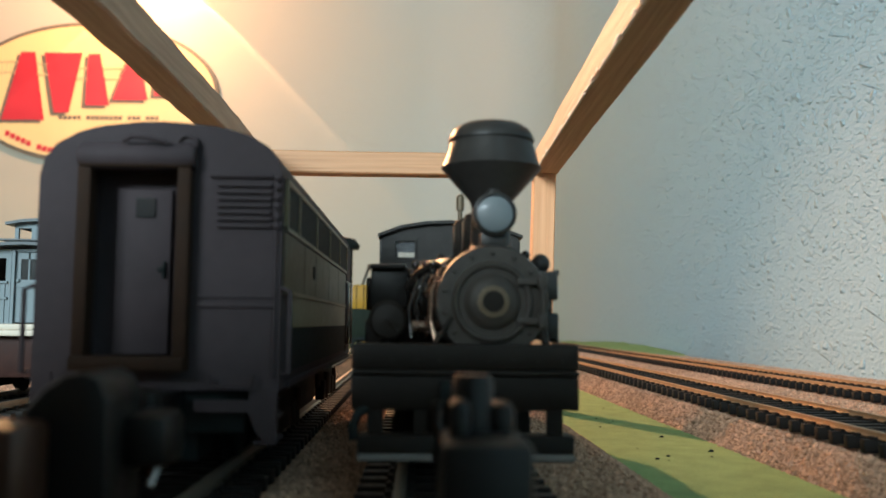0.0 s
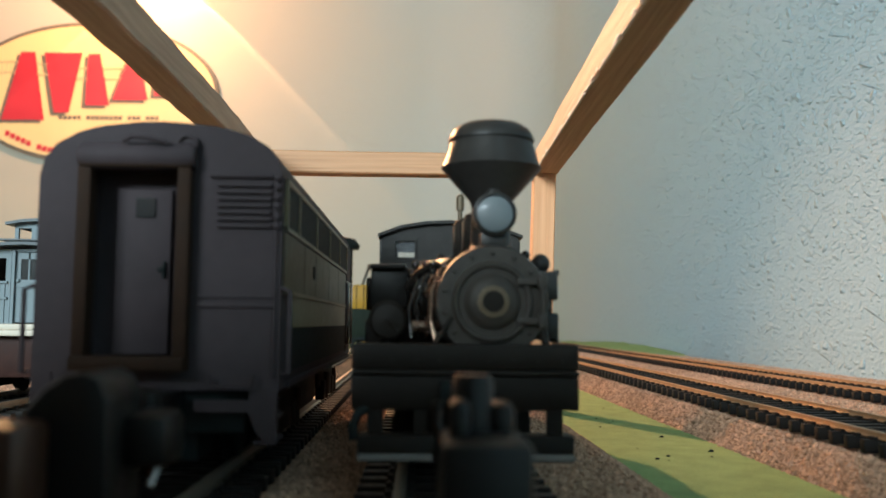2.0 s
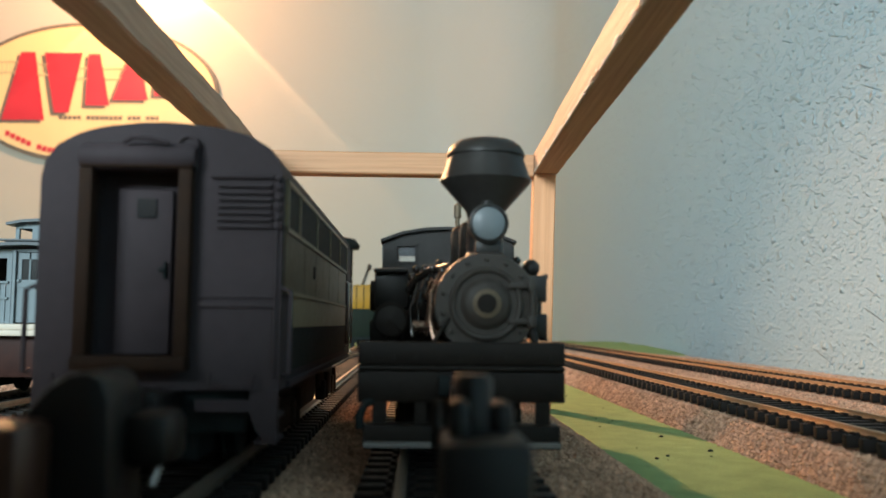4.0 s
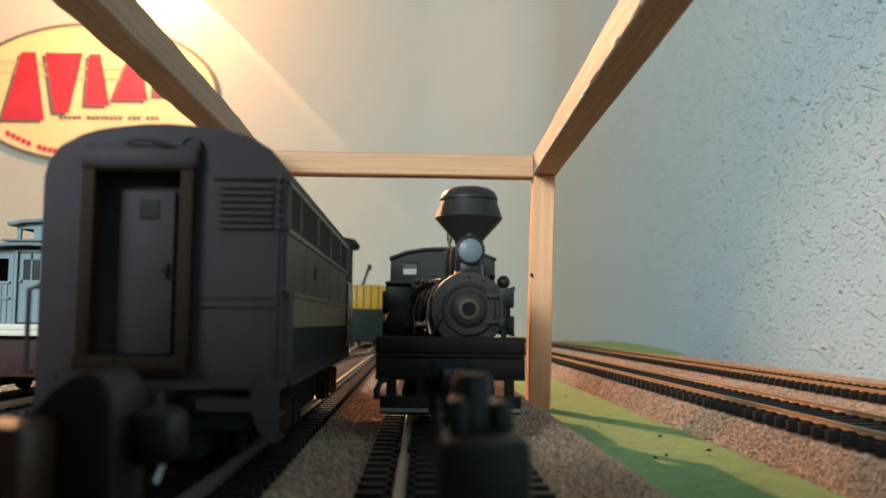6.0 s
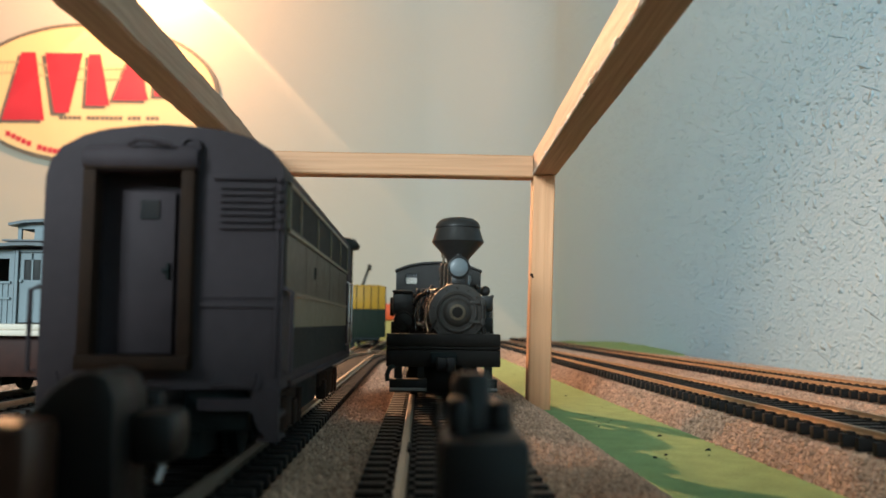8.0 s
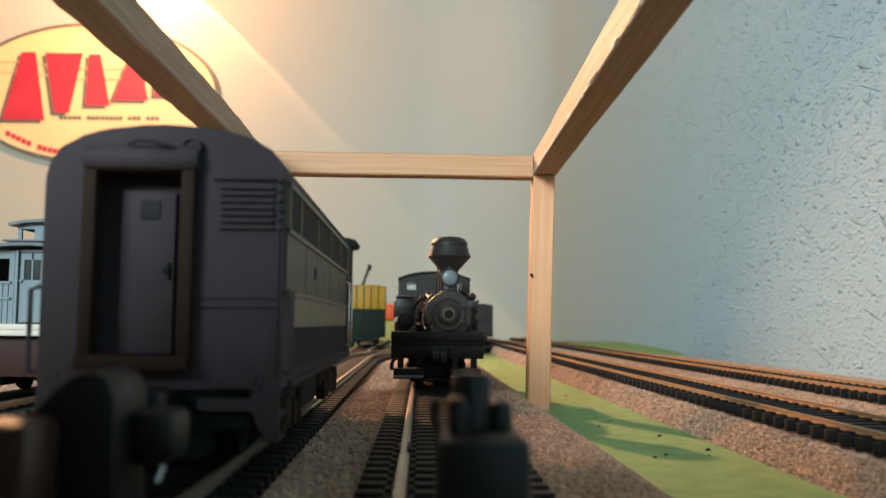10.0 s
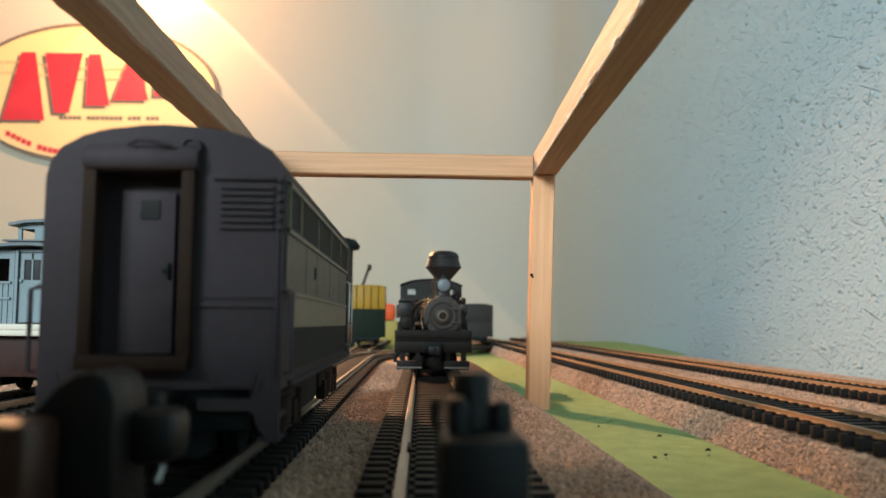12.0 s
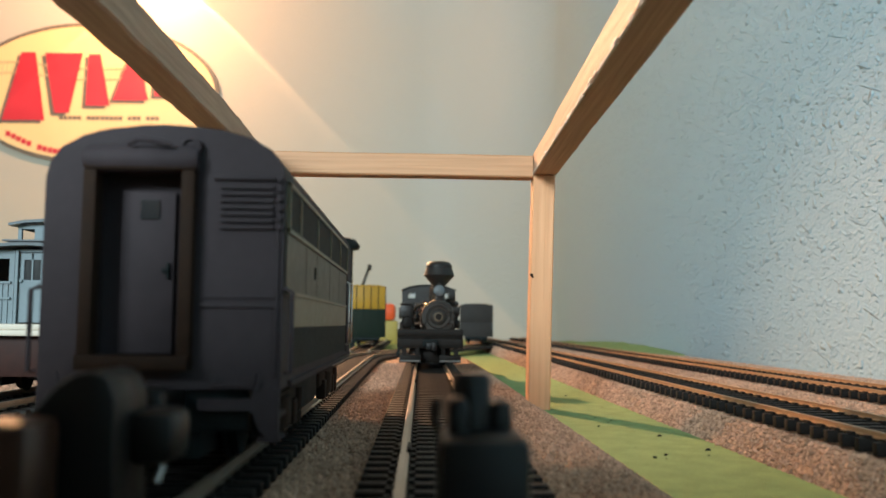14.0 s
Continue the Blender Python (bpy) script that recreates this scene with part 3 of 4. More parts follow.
    boxes("bracket", [(hx - 2.2, hx + 2.2, 4, 9, 44.4, 47.4), (hx - 3.0, hx + 3.0, 4.5, 8.5, 44.0, 45.2)], BLACK, lampb, "", 0.25)
    turned("lamp_vent", [(1.2, 53.4), (1.2, 54.6), (0.7, 55.0)], (hx, 7, 0), BLACK, lampb)
    # domes, bell, whistle
    for y, h, rr in ((29, 53.8, 3.6), (49, 55.0, 4.6)):
        turned("dome", [(rr + 0.8, 43.8), (rr + 0.2, 44.8), (rr, 46), (rr, h - 2.2), (rr * 0.86, h - 0.8), (rr * 0.5, h), (0.1, h + 0.2)], (bx, y, 0), GLOSS, t, "z", "polished black steam dome", 32)
    turned("whistle", [(0.5, 54), (0.5, 58), (0.85, 58.2), (0.85, 61.0), (0.3, 61.6)], (1.3, 49, -1.6), GOLD, t, "z", "", 12)
    b = bmesh.new()
    ball(b, (14.4, 20, 43.4), 1.75)
    tube(b, [(14.4, 20, 38), (14.4, 20, 42.5)], 0.9)
    part("air_reservoir", b, BLACK, t)
    b = bmesh.new()
    ball(b, (11.2, 16, 44.6), 0.8)
    tube(b, [(10.6, 16, 41), (11.2, 16, 44.3)], 0.35)
    part("valve", b, GLOSS, t)
    boxes("air_pump", [(12.4, 16.4, 12, 21, 36.6, 41.6), (12.0, 15.6, 13, 20, 34.3, 36.8), (12.6, 16.5, 12, 21, 29.8, 34.5), (15.9, 16.8, 13, 20, 40.8, 42.0), (15.9, 16.8, 13, 20, 29.3, 30.1)], BLACK, t, "", 0.4)
    # side engine with its cylinders
    cyl = turned("cylinder_cap", [(3.25, 16), (3.3, 11.4), (2.9, 11.0), (2.75, 11.3), (1.2, 11.1), (0.1, 10.9)], (-12.6, 0, 33.0), FRAME, t, "y", "", 32)
    pipe("handle", [(-12.9, 10.8, 33.2), (-10.9, 10.8, 31.0)], 0.22, FRAME, cyl)
    boxes("engine_block", [(-16.8, -9.6, 36, 58, 35.6, 43.8), (-17.9, -16.4, 40, 54, 35.0, 41.6), (-17.0, -9.8, 34, 60, 43.0, 44.0)], BLACK, t, "", 0.5)
    for y in (40, 47, 54):
        turned("steam_cylinder", [(2.5, 26), (2.6, 27), (2.6, 36)], (-13.4, y, 0), BLACK, t, "z", "", 24)
    boxes("toolbox", [(-17.0, -14.0, 22, 34, 27, 33)], FRAME, t, "", 0.3)
    # piping
    pipe("steam_pipe", [(-4.4, 9, 29), (-5.4, 10, 33), (-5.2, 12, 38), (-3.0, 16, 42.5)], 0.55, COPPER, t, "bright copper pipe")
    pipe("steam_pipe", [(-3.4, 20, 30), (-5.8, 22, 34), (-6.2, 24, 40), (-3.2, 28, 45)], 0.75, GLOSS, t)
    pipe("injector_pipe", [(-8.5, 12, 32.0), (-5, 12, 32.0), (-3.4, 13, 31.8)], 0.95, COPPER, t, "bright copper pipe")
    pipe("exhaust_pipe", [(-9.5, 30, 39), (-7.4, 28, 41.8), (-5.0, 24, 43.0), (-1.5, 18, 43.4)], 0.9, GLOSS, t)
    pipe("hand_rail", [(-5.0, 14, 40.5), (-5.0, 40, 41.2), (-5.2, 67, 41.5)], 0.32, COPPER, t)
    for i, (x, y, z) in enumerate(((-6.2, 26, 43.4), (-8.0, 30, 43.6), (-4.8, 22, 43.2), (-8.8, 34, 42.0), (-3.0, 16, 42.4))):
        b = bmesh.new()
        ball(b, (x, y, z), 0.85 if i < 3 else 1.0)
        tube(b, [(x, y, z - 4), (x, y, z)], 0.4)
        part("valve", b, GLOSS, t)
    pipe("brace", [(-2.2, 2.6, 33.5), (-4.8, 1.5, 29.3)], 0.4, FRAME, t)
    pipe("brace", [(bx + 8.2, 3, 31.5), (bx + 8.6, 2.5, 29.3)], 0.7, FRAME, t)
    # small pipework in front of the side engine
    for k in range(5):
        x = -8.6 + k * 1.35
        pipe("feed_pipe", [(x, 12 + 3 * k, 30.0), (x - 0.5, 13 + 3 * k, 35.0 + k), (x + 1.0, 16 + 3 * k, 40.0 + 0.7 * k)], 0.3, COPPER if k == 2 else GLOSS, t)
    turned("lubricator", [(0.9, 33.5), (1.1, 34), (1.1, 37), (0.6, 37.8), (0.4, 39)], (-7.2, 18, 0), GLOSS, t, "z", "", 16)
    turned("check_valve", [(0.8, -2), (1.2, -1.6), (1.2, 0.6), (0.7, 1)], (-5.6, 24, 37.4), GLOSS, t, "y", "", 16)
    # cab: hollow, windows cut through front and rear
    cy = 68

    def cab_wall(y0, y1, name):
        w = bmesh.new()
        box(w, -16.0, 16.0, y0, y1, 26, 47.6)
        box(w, -16.0, -12.8, y0, y1, 47.6, 51.6)
        box(w, -8.3, 8.3, y0, y1, 47.6, 51.6)
        box(w, 12.8, 16.0, y0, y1, 47.6, 51.6)
        prism(w, [(-16.0, 51.6), (16.0, 51.6), (16.0, 52.6), (11.5, 54.2), (5.8, 55.2), (0, 55.5), (-5.8, 55.2), (-11.5, 54.2), (-16.0, 52.6)], y0, y1)
        return part(name, w, BLACK, t)

    cf = cab_wall(cy, cy + 1.4, "cab_front")
    cab_wall(cy + 34, cy + 35.4, "cab_rear")
    for s in (-1, 1):
        m = s * 10.55
        boxes("window_frame", [(m - 2.7, m + 2.7, cy - 0.4, cy, 47.1, 47.7), (m - 2.7, m + 2.7, cy - 0.4, cy, 51.5, 52.1), (m - 2.7, m - 2.25, cy - 0.4, cy, 47.7, 51.5), (m + 2.25, m + 2.7, cy - 0.4, cy, 47.7, 51.5)], BLACK, cf)
        boxes("window_pane", [(m - 2.3, m + 2.3, cy + 0.5, cy + 0.7, 47.5, 51.7)], CLEAR, cf, "clear cab window pane")
        boxes("cab_side", [(s * 16.0 - 0.5, s * 16.0 + 0.5, cy + 1.4, cy + 34, 26, 40), (s * 16.0 - 0.5, s * 16.0 + 0.5, cy + 1.4, cy + 8, 40, 52), (s * 16.0 - 0.5, s * 16.0 + 0.5, cy + 26, cy + 34, 40, 52)], BLACK, t, "", 0.1)
    roof = bmesh.new()
    arc = [(-16.8, 52.4), (-11.5, 54.4), (-5.8, 55.4), (0, 55.7), (5.8, 55.4), (11.5, 54.4), (16.8, 52.4)]
    prism(roof, arc + [(x, z + 0.7) for x, z in reversed(arc)], cy - 1.5, cy + 39)
    part("cab_roof", roof, BLACK, t)
    # fuel bunker
    boxes("bunker", [(-15.5, 15.5, cy + 44, cy + 82, 22, 40)], BLACK, t, "", 0.6)
    boxes("bunker_deck", [(-15.5, 15.5, cy, cy + 88, 19.5, 22)], FRAME, t, "", 0.3)
    # trucks
    sets = []
    for y0 in (14, 74, 128):
        truck = boxes("truck", [(-11.6, -9.6, y0 - 3, y0 + 21, 13.2, 17.2), (9.6, 11.6, y0 - 3, y0 + 21, 13.2, 17.2), (-9.6, 9.6, y0 + 7, y0 + 11, 13.4, 19.4)], DARK, t, "", 0.4)
        sets += [wheelset(t, y0, 4.8, 8.3, -0.9), wheelset(t, y0 + 18, 4.8, 8.3, -0.9)]
    boxes("line_shaft", [(-14.4, -13.2, 10, 150, 17.6, 18.8)], DARK, t, "", 0.3)
    return t, sets


LOCO, WHEELS = locomotive()


# ---------------- streamlined diesel ----------------
def diesel():
    t = thing("diesel_locomotive", "dark blue streamlined diesel unit with olive and tan bands", "locomotive", (DIESEL_X - 0.5, 141, 0))
    half, long = 18.5, 148
    side = [(-half, 22.0), (-half, 54.5), (-17.9, 57.0), (-16.2, 59.4), (-13.0, 61.2), (-8.5, 62.4), (-3.5, 63.0), (0, 63.1)]
    outline = side + [(-x, z) for x, z in reversed(side[:-1])]
    bm = bmesh.new()
    # end wall with a door recess cut through, then the hull behind it
    d0, d1, dz0, dz1 = -10.5, 3.6, 27.0, 55.6
    prism(bm, [(d1, 22.0), (half, 22.0), (half, 54.5), (17.9, 57.0), (16.2, 59.4), (13.0, 61.2), (8.5, 62.4), (d1, 62.9)], 0, 4)
    prism(bm, [(d0, 22.0), (-half, 22.0), (-half, 54.5), (-17.9, 57.0), (-16.2, 59.4), (-13.0, 61.2), (d0, 62.0)], 0, 4)
    prism(bm, [(d0, dz1), (d1, dz1), (d1, 62.9), (0, 63.1), (-3.5, 63.0), (-8.5, 62.4), (d0, 62.0)], 0, 4)
    prism(bm, [(d0, 22.0), (d1, 22.0), (d1, dz0), (d0, dz0)], 0, 4)
    prism(bm, outline, 4, long)
    body = part("body", bm, NAVY, t, "", 40)
    # recessed door
    door = boxes("door", [(-7.6, 0.9, 3.0, 3.9, 27.2, 53.0)], NAVY, t, "flat end door with a small window", 0.3)
    boxes("door_window", [(-4.6, -1.6, 2.7, 3.2, 48.5, 51.5)], PANE, door)
    boxes("handle", [(-0.9, 0.2, 2.1, 3.1, 40.0, 40.7), (-0.2, 0.3, 2.3, 3.1, 39.0, 41.6)], DARK, door, "", 0.15)
    # diaphragm round the door
    for k, y in enumerate((-2.6, -1.8, -1.0, -0.2)):
        bm = bmesh.new()
        w = 0.5 if k % 2 else 0.0
        box(bm, d0 - 1.4 + w, d0 + 0.6, y, y + 0.75, 25.4, 55.5, 0.2)
        box(bm, d1 - 0.6, d1 + 1.4 - w, y, y + 0.75, 25.4, 55.5, 0.2)
        box(bm, d0 - 1.4, d1 + 1.4, y, y + 0.75, 55.6, 57.6 - w, 0.2)
        part("diaphragm_fold", bm, RUST, t, "dull brown fold of the accordion diaphragm")
    boxes("diaphragm_sill", [(d0 - 1.4, d1 + 1.4, -3.6, 0.5, 25.0, 27.2)], RUST, t, "", 0.3)
    # hood and fittings over the door
    bm = bmesh.new()
    lathe(bm, [(1.7, -d1 + d0 - 3.4), (2.2, -d1 + d0 - 2.6), (2.2, -0.8), (1.7, 0)], (d1 + 1.7, -0.9, 57.4), "x", 20)
    part("diaphragm_hood", bm, NAVY, t)
    b = bmesh.new()
    tube(b, [(-5, -3.2, 59.4), (-3.5, -3.8, 60.0), (-1, -3.8, 59.8), (1.5, -3.4, 59.2)], 0.45)
    tube(b, [(-12, -0.6, 58.4), (-9, -0.8, 59.2), (-6, -0.8, 59.6)], 0.4)
    part("roof_hose", b, NAVY, t)
    b = bmesh.new()
    lathe(b, [(1.7, 0.6), (1.7, -1.0), (1.1, -1.2), (1.0, -0.7)], (3.9, -0.4, 59.4), "y", 20)
    part("marker_lamp", b, NAVY, t)
    # louvres
    for i in range(7):
        z = 46.8 + i * 1.05
        b = bmesh.new()
        prism(b, [(8.6, z), (16.8, z), (16.8, z + 0.55), (8.6, z + 0.55)], -0.75, 0.1)
        part("louvre", b, NAVY, t)
    boxes("louvre_hood", [(7.4, 17.2, -0.8, 0.1, 54.4, 55.2)], NAVY, t, "", 0.25)
    b = bmesh.new()
    for i in range(6):
        box(b, 17.3, 18.2, -0.9, 0.1, 46.6 + i * 1.5, 47.5 + i * 1.5, 0.15)
    part("hinges", b, NAVY, t)
    boxes("end_seam", [(5.8, 18.0, -0.45, 0.1, 34.6, 35.1), (5.8, 18.0, -0.35, 0.1, 36.0, 36.3), (17.4, 17.9, -0.5, 0.1, 24, 55)], NAVY, t, "", 0.1)
    # lower aprons, steps
    for s in (-1, 1):
        b = bmesh.new()
        prism(b, [(s * 18.4, 22.2), (s * 18.4, 14.2), (s * 17.0, 14.0), (s * 15.2, 16.2), (s * 14.2, 18.8), (s * 6.0, 18.8), (s * 6.0, 20.6), (s * 14.2, 20.6), (s * 14.2, 22.2)], -0.4, 0.9)
        part("pilot_apron", b, NAVY, t)
        boxes("step", [(s * 16.6 - 1.6, s * 16.6 + 1.6, -0.2, 9, 17.6, 18.3), (s * 16.6 - 1.6, s * 16.6 + 1.6, -0.2, 9, 14.0, 14.6)], NAVY, t)
        pipe("grab_iron", [(s * 19.0, 0.5, 24.6), (s * 20.0, 0.0, 24.6), (s * 20.0, 0.0, 37.0), (s * 18.7, 0.5, 37.6)], 0.38, NAVY, t)
        pipe("lift_bar", [(s * 8.4, -1.4, 24.6), (s * 8.4, -1.6, 22.6), (s * 14.6, -1.6, 22.6), (s * 15.0, -1.6, 24.6)], 0.3, NAVY, t)
    # sides: grille band, olive panels, tan band
    for s in (-1, 1):
        x0, x1 = sorted((s * half, s * (half + 0.35)))
        grille = boxes("side_grille", [(x0, x1, 3, long - 22, 47.2, 54.2)], DARK, t, "dark upper grille band")
        b = bmesh.new()
        xa, xb = sorted((s * half, s * (half + 0.6)))
        for y in (2.4, 17, 45, 73, 101, long - 22.6):
            box(b, xa, xb, y, y + 0.8, 46.8, 54.6)
        box(b, xa, xb, 2.4, long - 21.8, 46.6, 47.3)
        box(b, xa, xb, 2.4, long - 21.8, 54.1, 54.8)
        part("grille_frame", b, CREAM, grille)
        for y0, y1 in ((1.5, 27), (27.5, 46), (46.5, 74), (74.5, 100), (100.5, 126)):
            boxes("side_panel", [(*sorted((s * half, s * (half + 0.3))), y0, y1, 37.4, 46.4)], OLIVE, t)
        boxes("tan_band", [(*sorted((s * half, s * (half + 0.32))), 10, 126, 31.6, 36.8)], CREAM, t)
        boxes("belt_rail", [(*sorted((s * half, s * (half + 0.7))), 1.5, 126, 36.8, 37.4)], CREAM, t)
        boxes("lower_panel", [(*sorted((s * half, s * (half + 0.3))), 10, 126, 24.6, 31.4)], DARK, t, "near-black lower side panel")
        boxes("sill", [(*sorted((s * half, s * (half + 0.6))), 8, 140, 22.0, 23.0)], NAVY, t)
        boxes("side_door", [(*sorted((s * half, s * (half + 0.4))), 127.5, 137, 24, 50)], NAVY, t, "", 0.2)
        pipe("grab_iron", [(s * 18.8, 126.8, 26), (s * 19.6, 126.8, 26.4), (s * 19.6, 126.8, 44), (s * 18.8, 126.8, 44.4)], 0.35, STEEL, t)
        pipe("grab_iron", [(s * 18.8, 138.6, 26), (s * 19.6, 138.6, 26.4), (s * 19.6, 138.6, 44), (s * 18.8, 138.6, 44.4)], 0.35, STEEL, t)
        boxes("panel_mark", [(*sorted((s * half, s * (half + 0.5))), 41, 43, 41, 43.4)], DARK, t)
    boxes("roof_walk", [(-6, 6, 12, long - 10, 62.0, 63.6)], NAVY, t, "", 0.5)
    # trucks and tank
    boxes("centre_sill", [(-6, 6, 3, 146, 11.0, 21.9)], DARK, t, "", 0.5)
    boxes("end_plate", [(-13.5, 13.5, 1.5, 3.5, 15.5, 21.9)], DARK, t, "", 0.3)
    boxes("fuel_tank", [(-14, 14, 55, 95, 12.5, 21.5)], DARK, t, "", 1.5)
    for y0 in (20, 105):
        for s in (-1, 1):
            b = bmesh.new()
            box(b, s * 13.6 - 1.0, s * 13.6 + 1.0, y0 - 9, y0 + 33, 15.6, 19.4, 0.6)
            for y in (y0, y0 + 24):
                box(b, s * 14.2 - 1.2, s * 14.2 + 1.2, y - 2.4, y + 2.4, 12.0, 17.2, 0.5)
                tube(b, [(s * 14.4, y + 6, 12), (s * 14.4, y + 6, 19)], 1.3)
            box(b, s * 14.6 - 1.0, s * 14.6 + 1.0, y0 + 8, y0 + 16, 12.6, 18.6, 0.6)
            part("truck_frame", b, RUST, t, "brown-black truck side frame")
        wheelset(t, y0, 5.6)
        wheelset(t, y0 + 24, 5.6)
    # rear coupler
    c = boxes("coupler_shank", [(-1.6, 3.6, -14, 6, 18.6, 22.0)], COUPLER, t, "", 0.6)
    b = bmesh.new()
    box(b, -2.6, 5.0, -19, -13.5, 17.4, 23.6, 1.2)
    part("coupler_head", b, COUPLER, c)
    boxes("knuckle", [(-3.4, -0.8, -24, -18, 17.6, 25.0)], COUPLER, c, "", 1.0)
    boxes("guard_arm", [(2.6, 6.4, -22, -18, 18.0, 23.6)], COUPLER, c, "", 1.0)
    pipe("trip_pin", [(0.6, -18, 18), (1.0, -18.4, 14.2), (0.4, -20.5, 12.2)], 0.5, STEEL, c, "bare wire trip pin")
    return t


diesel()


# ---------------- cars beside the camera, seen by their couplers ----------------
def flat_car(x, label, deck, stain, coupler_rows):
    t = thing("flat_car", label, "flat car", (x, 0, 0), 0, "flat cars beside the lens")
    boxes("deck", [(-15, 15, -150, 47, 13.5, 16.6)], deck, t, "", 0.4)
    boxes("end_sill", [(-15, 15, 44, 48, 11.5, 15.2)], DARK, t, "", 0.4)
    boxes("underframe", [(-5, 5, -150, 46, 12.2, 13.6)], DARK, t)
    for y in (-120, -96, 6, 28):
        wheelset(t, y, 3.6)
    boxes("bolster", [(-8, 8, 15, 20, 11.8, 13.4), (-8, 8, -110, -105, 11.8, 13.4)], DARK, t)
    boxes("drawbar", [(-1.8, 1.8, 46, 80, 12.0, 15.0)], DARK, t, "", 0.4)
    return t, boxes("coupler_box", coupler_rows, stain, t, "", 0.9)


def flat_cars():
    t, c = flat_car(LOCO_X - 0.6, "grey flat car with a black knuckle coupler", GREY_DECK, COUPLER, [(-5.5, 2.4, 78, 90, 11.5, 22.6)])
    turned("knuckle", [(1.5, 18), (1.9, 18.6), (1.9, 27.2), (1.5, 27.8), (0.1, 27.9)], (-2.3, 87, 0), COUPLER, c, "z", "rounded black knuckle", 28)
    boxes("knuckle_arm", [(-0.8, 1.6, 86, 92, 20.5, 25.2)], COUPLER, c, "", 0.8)
    boxes("knuckle_lip", [(-4.6, -2.8, 82, 86, 20.5, 25.8)], COUPLER, c, "", 0.6)
    pipe("lock_pin", [(-5.4, 92, 24.8), (-5.6, 92, 22.6), (-4.6, 91, 21.4)], 0.5, COUPLER, c)
    t, c = flat_car(DIESEL_X, "brown flat car with a heavy dark coupler", BROWN, BROWN, [(-14.0, 6.0, 78, 86, 11.5, 23.6)])
    bm = bmesh.new()
    prism(bm, [(0.6, 11.5), (1.0, 20.5), (2.4, 23.6), (4.6, 26.2), (6.6, 27.5), (8.2, 27.7), (9.6, 27.0), (10.4, 25.0), (10.6, 11.5)], 87, 98)
    bmesh.ops.bevel(bm, geom=list(bm.edges), offset=0.6, segments=2, profile=0.5, affect="EDGES")
    part("knuckle", bm, COUPLER, c, "heavy black coupler casting")
    pipe("trip_pin", [(13.0, 96, 22.0), (13.2, 95.6, 19.0), (12.6, 94.0, 16.2)], 0.4, STEEL, c, "bare wire trip pin")
    boxes("knuckle_arm", [(9.8, 14.6, 92, 100, 18.0, 23.4)], COUPLER, c, "", 1.2)


flat_cars()


# the telephone that films stands on edge behind the lens and shades the ground before it
t = thing("phone", "dark telephone standing on edge on the flat cars", "phone", (0, 0, 16.7))
body = boxes("body", [(-150, 12, -11, -3, 0, 78)], PANE, t, "", 2.5)
boxes("screen", [(-146, 8, -11.3, -11.02, 4, 74)], PANE, t)

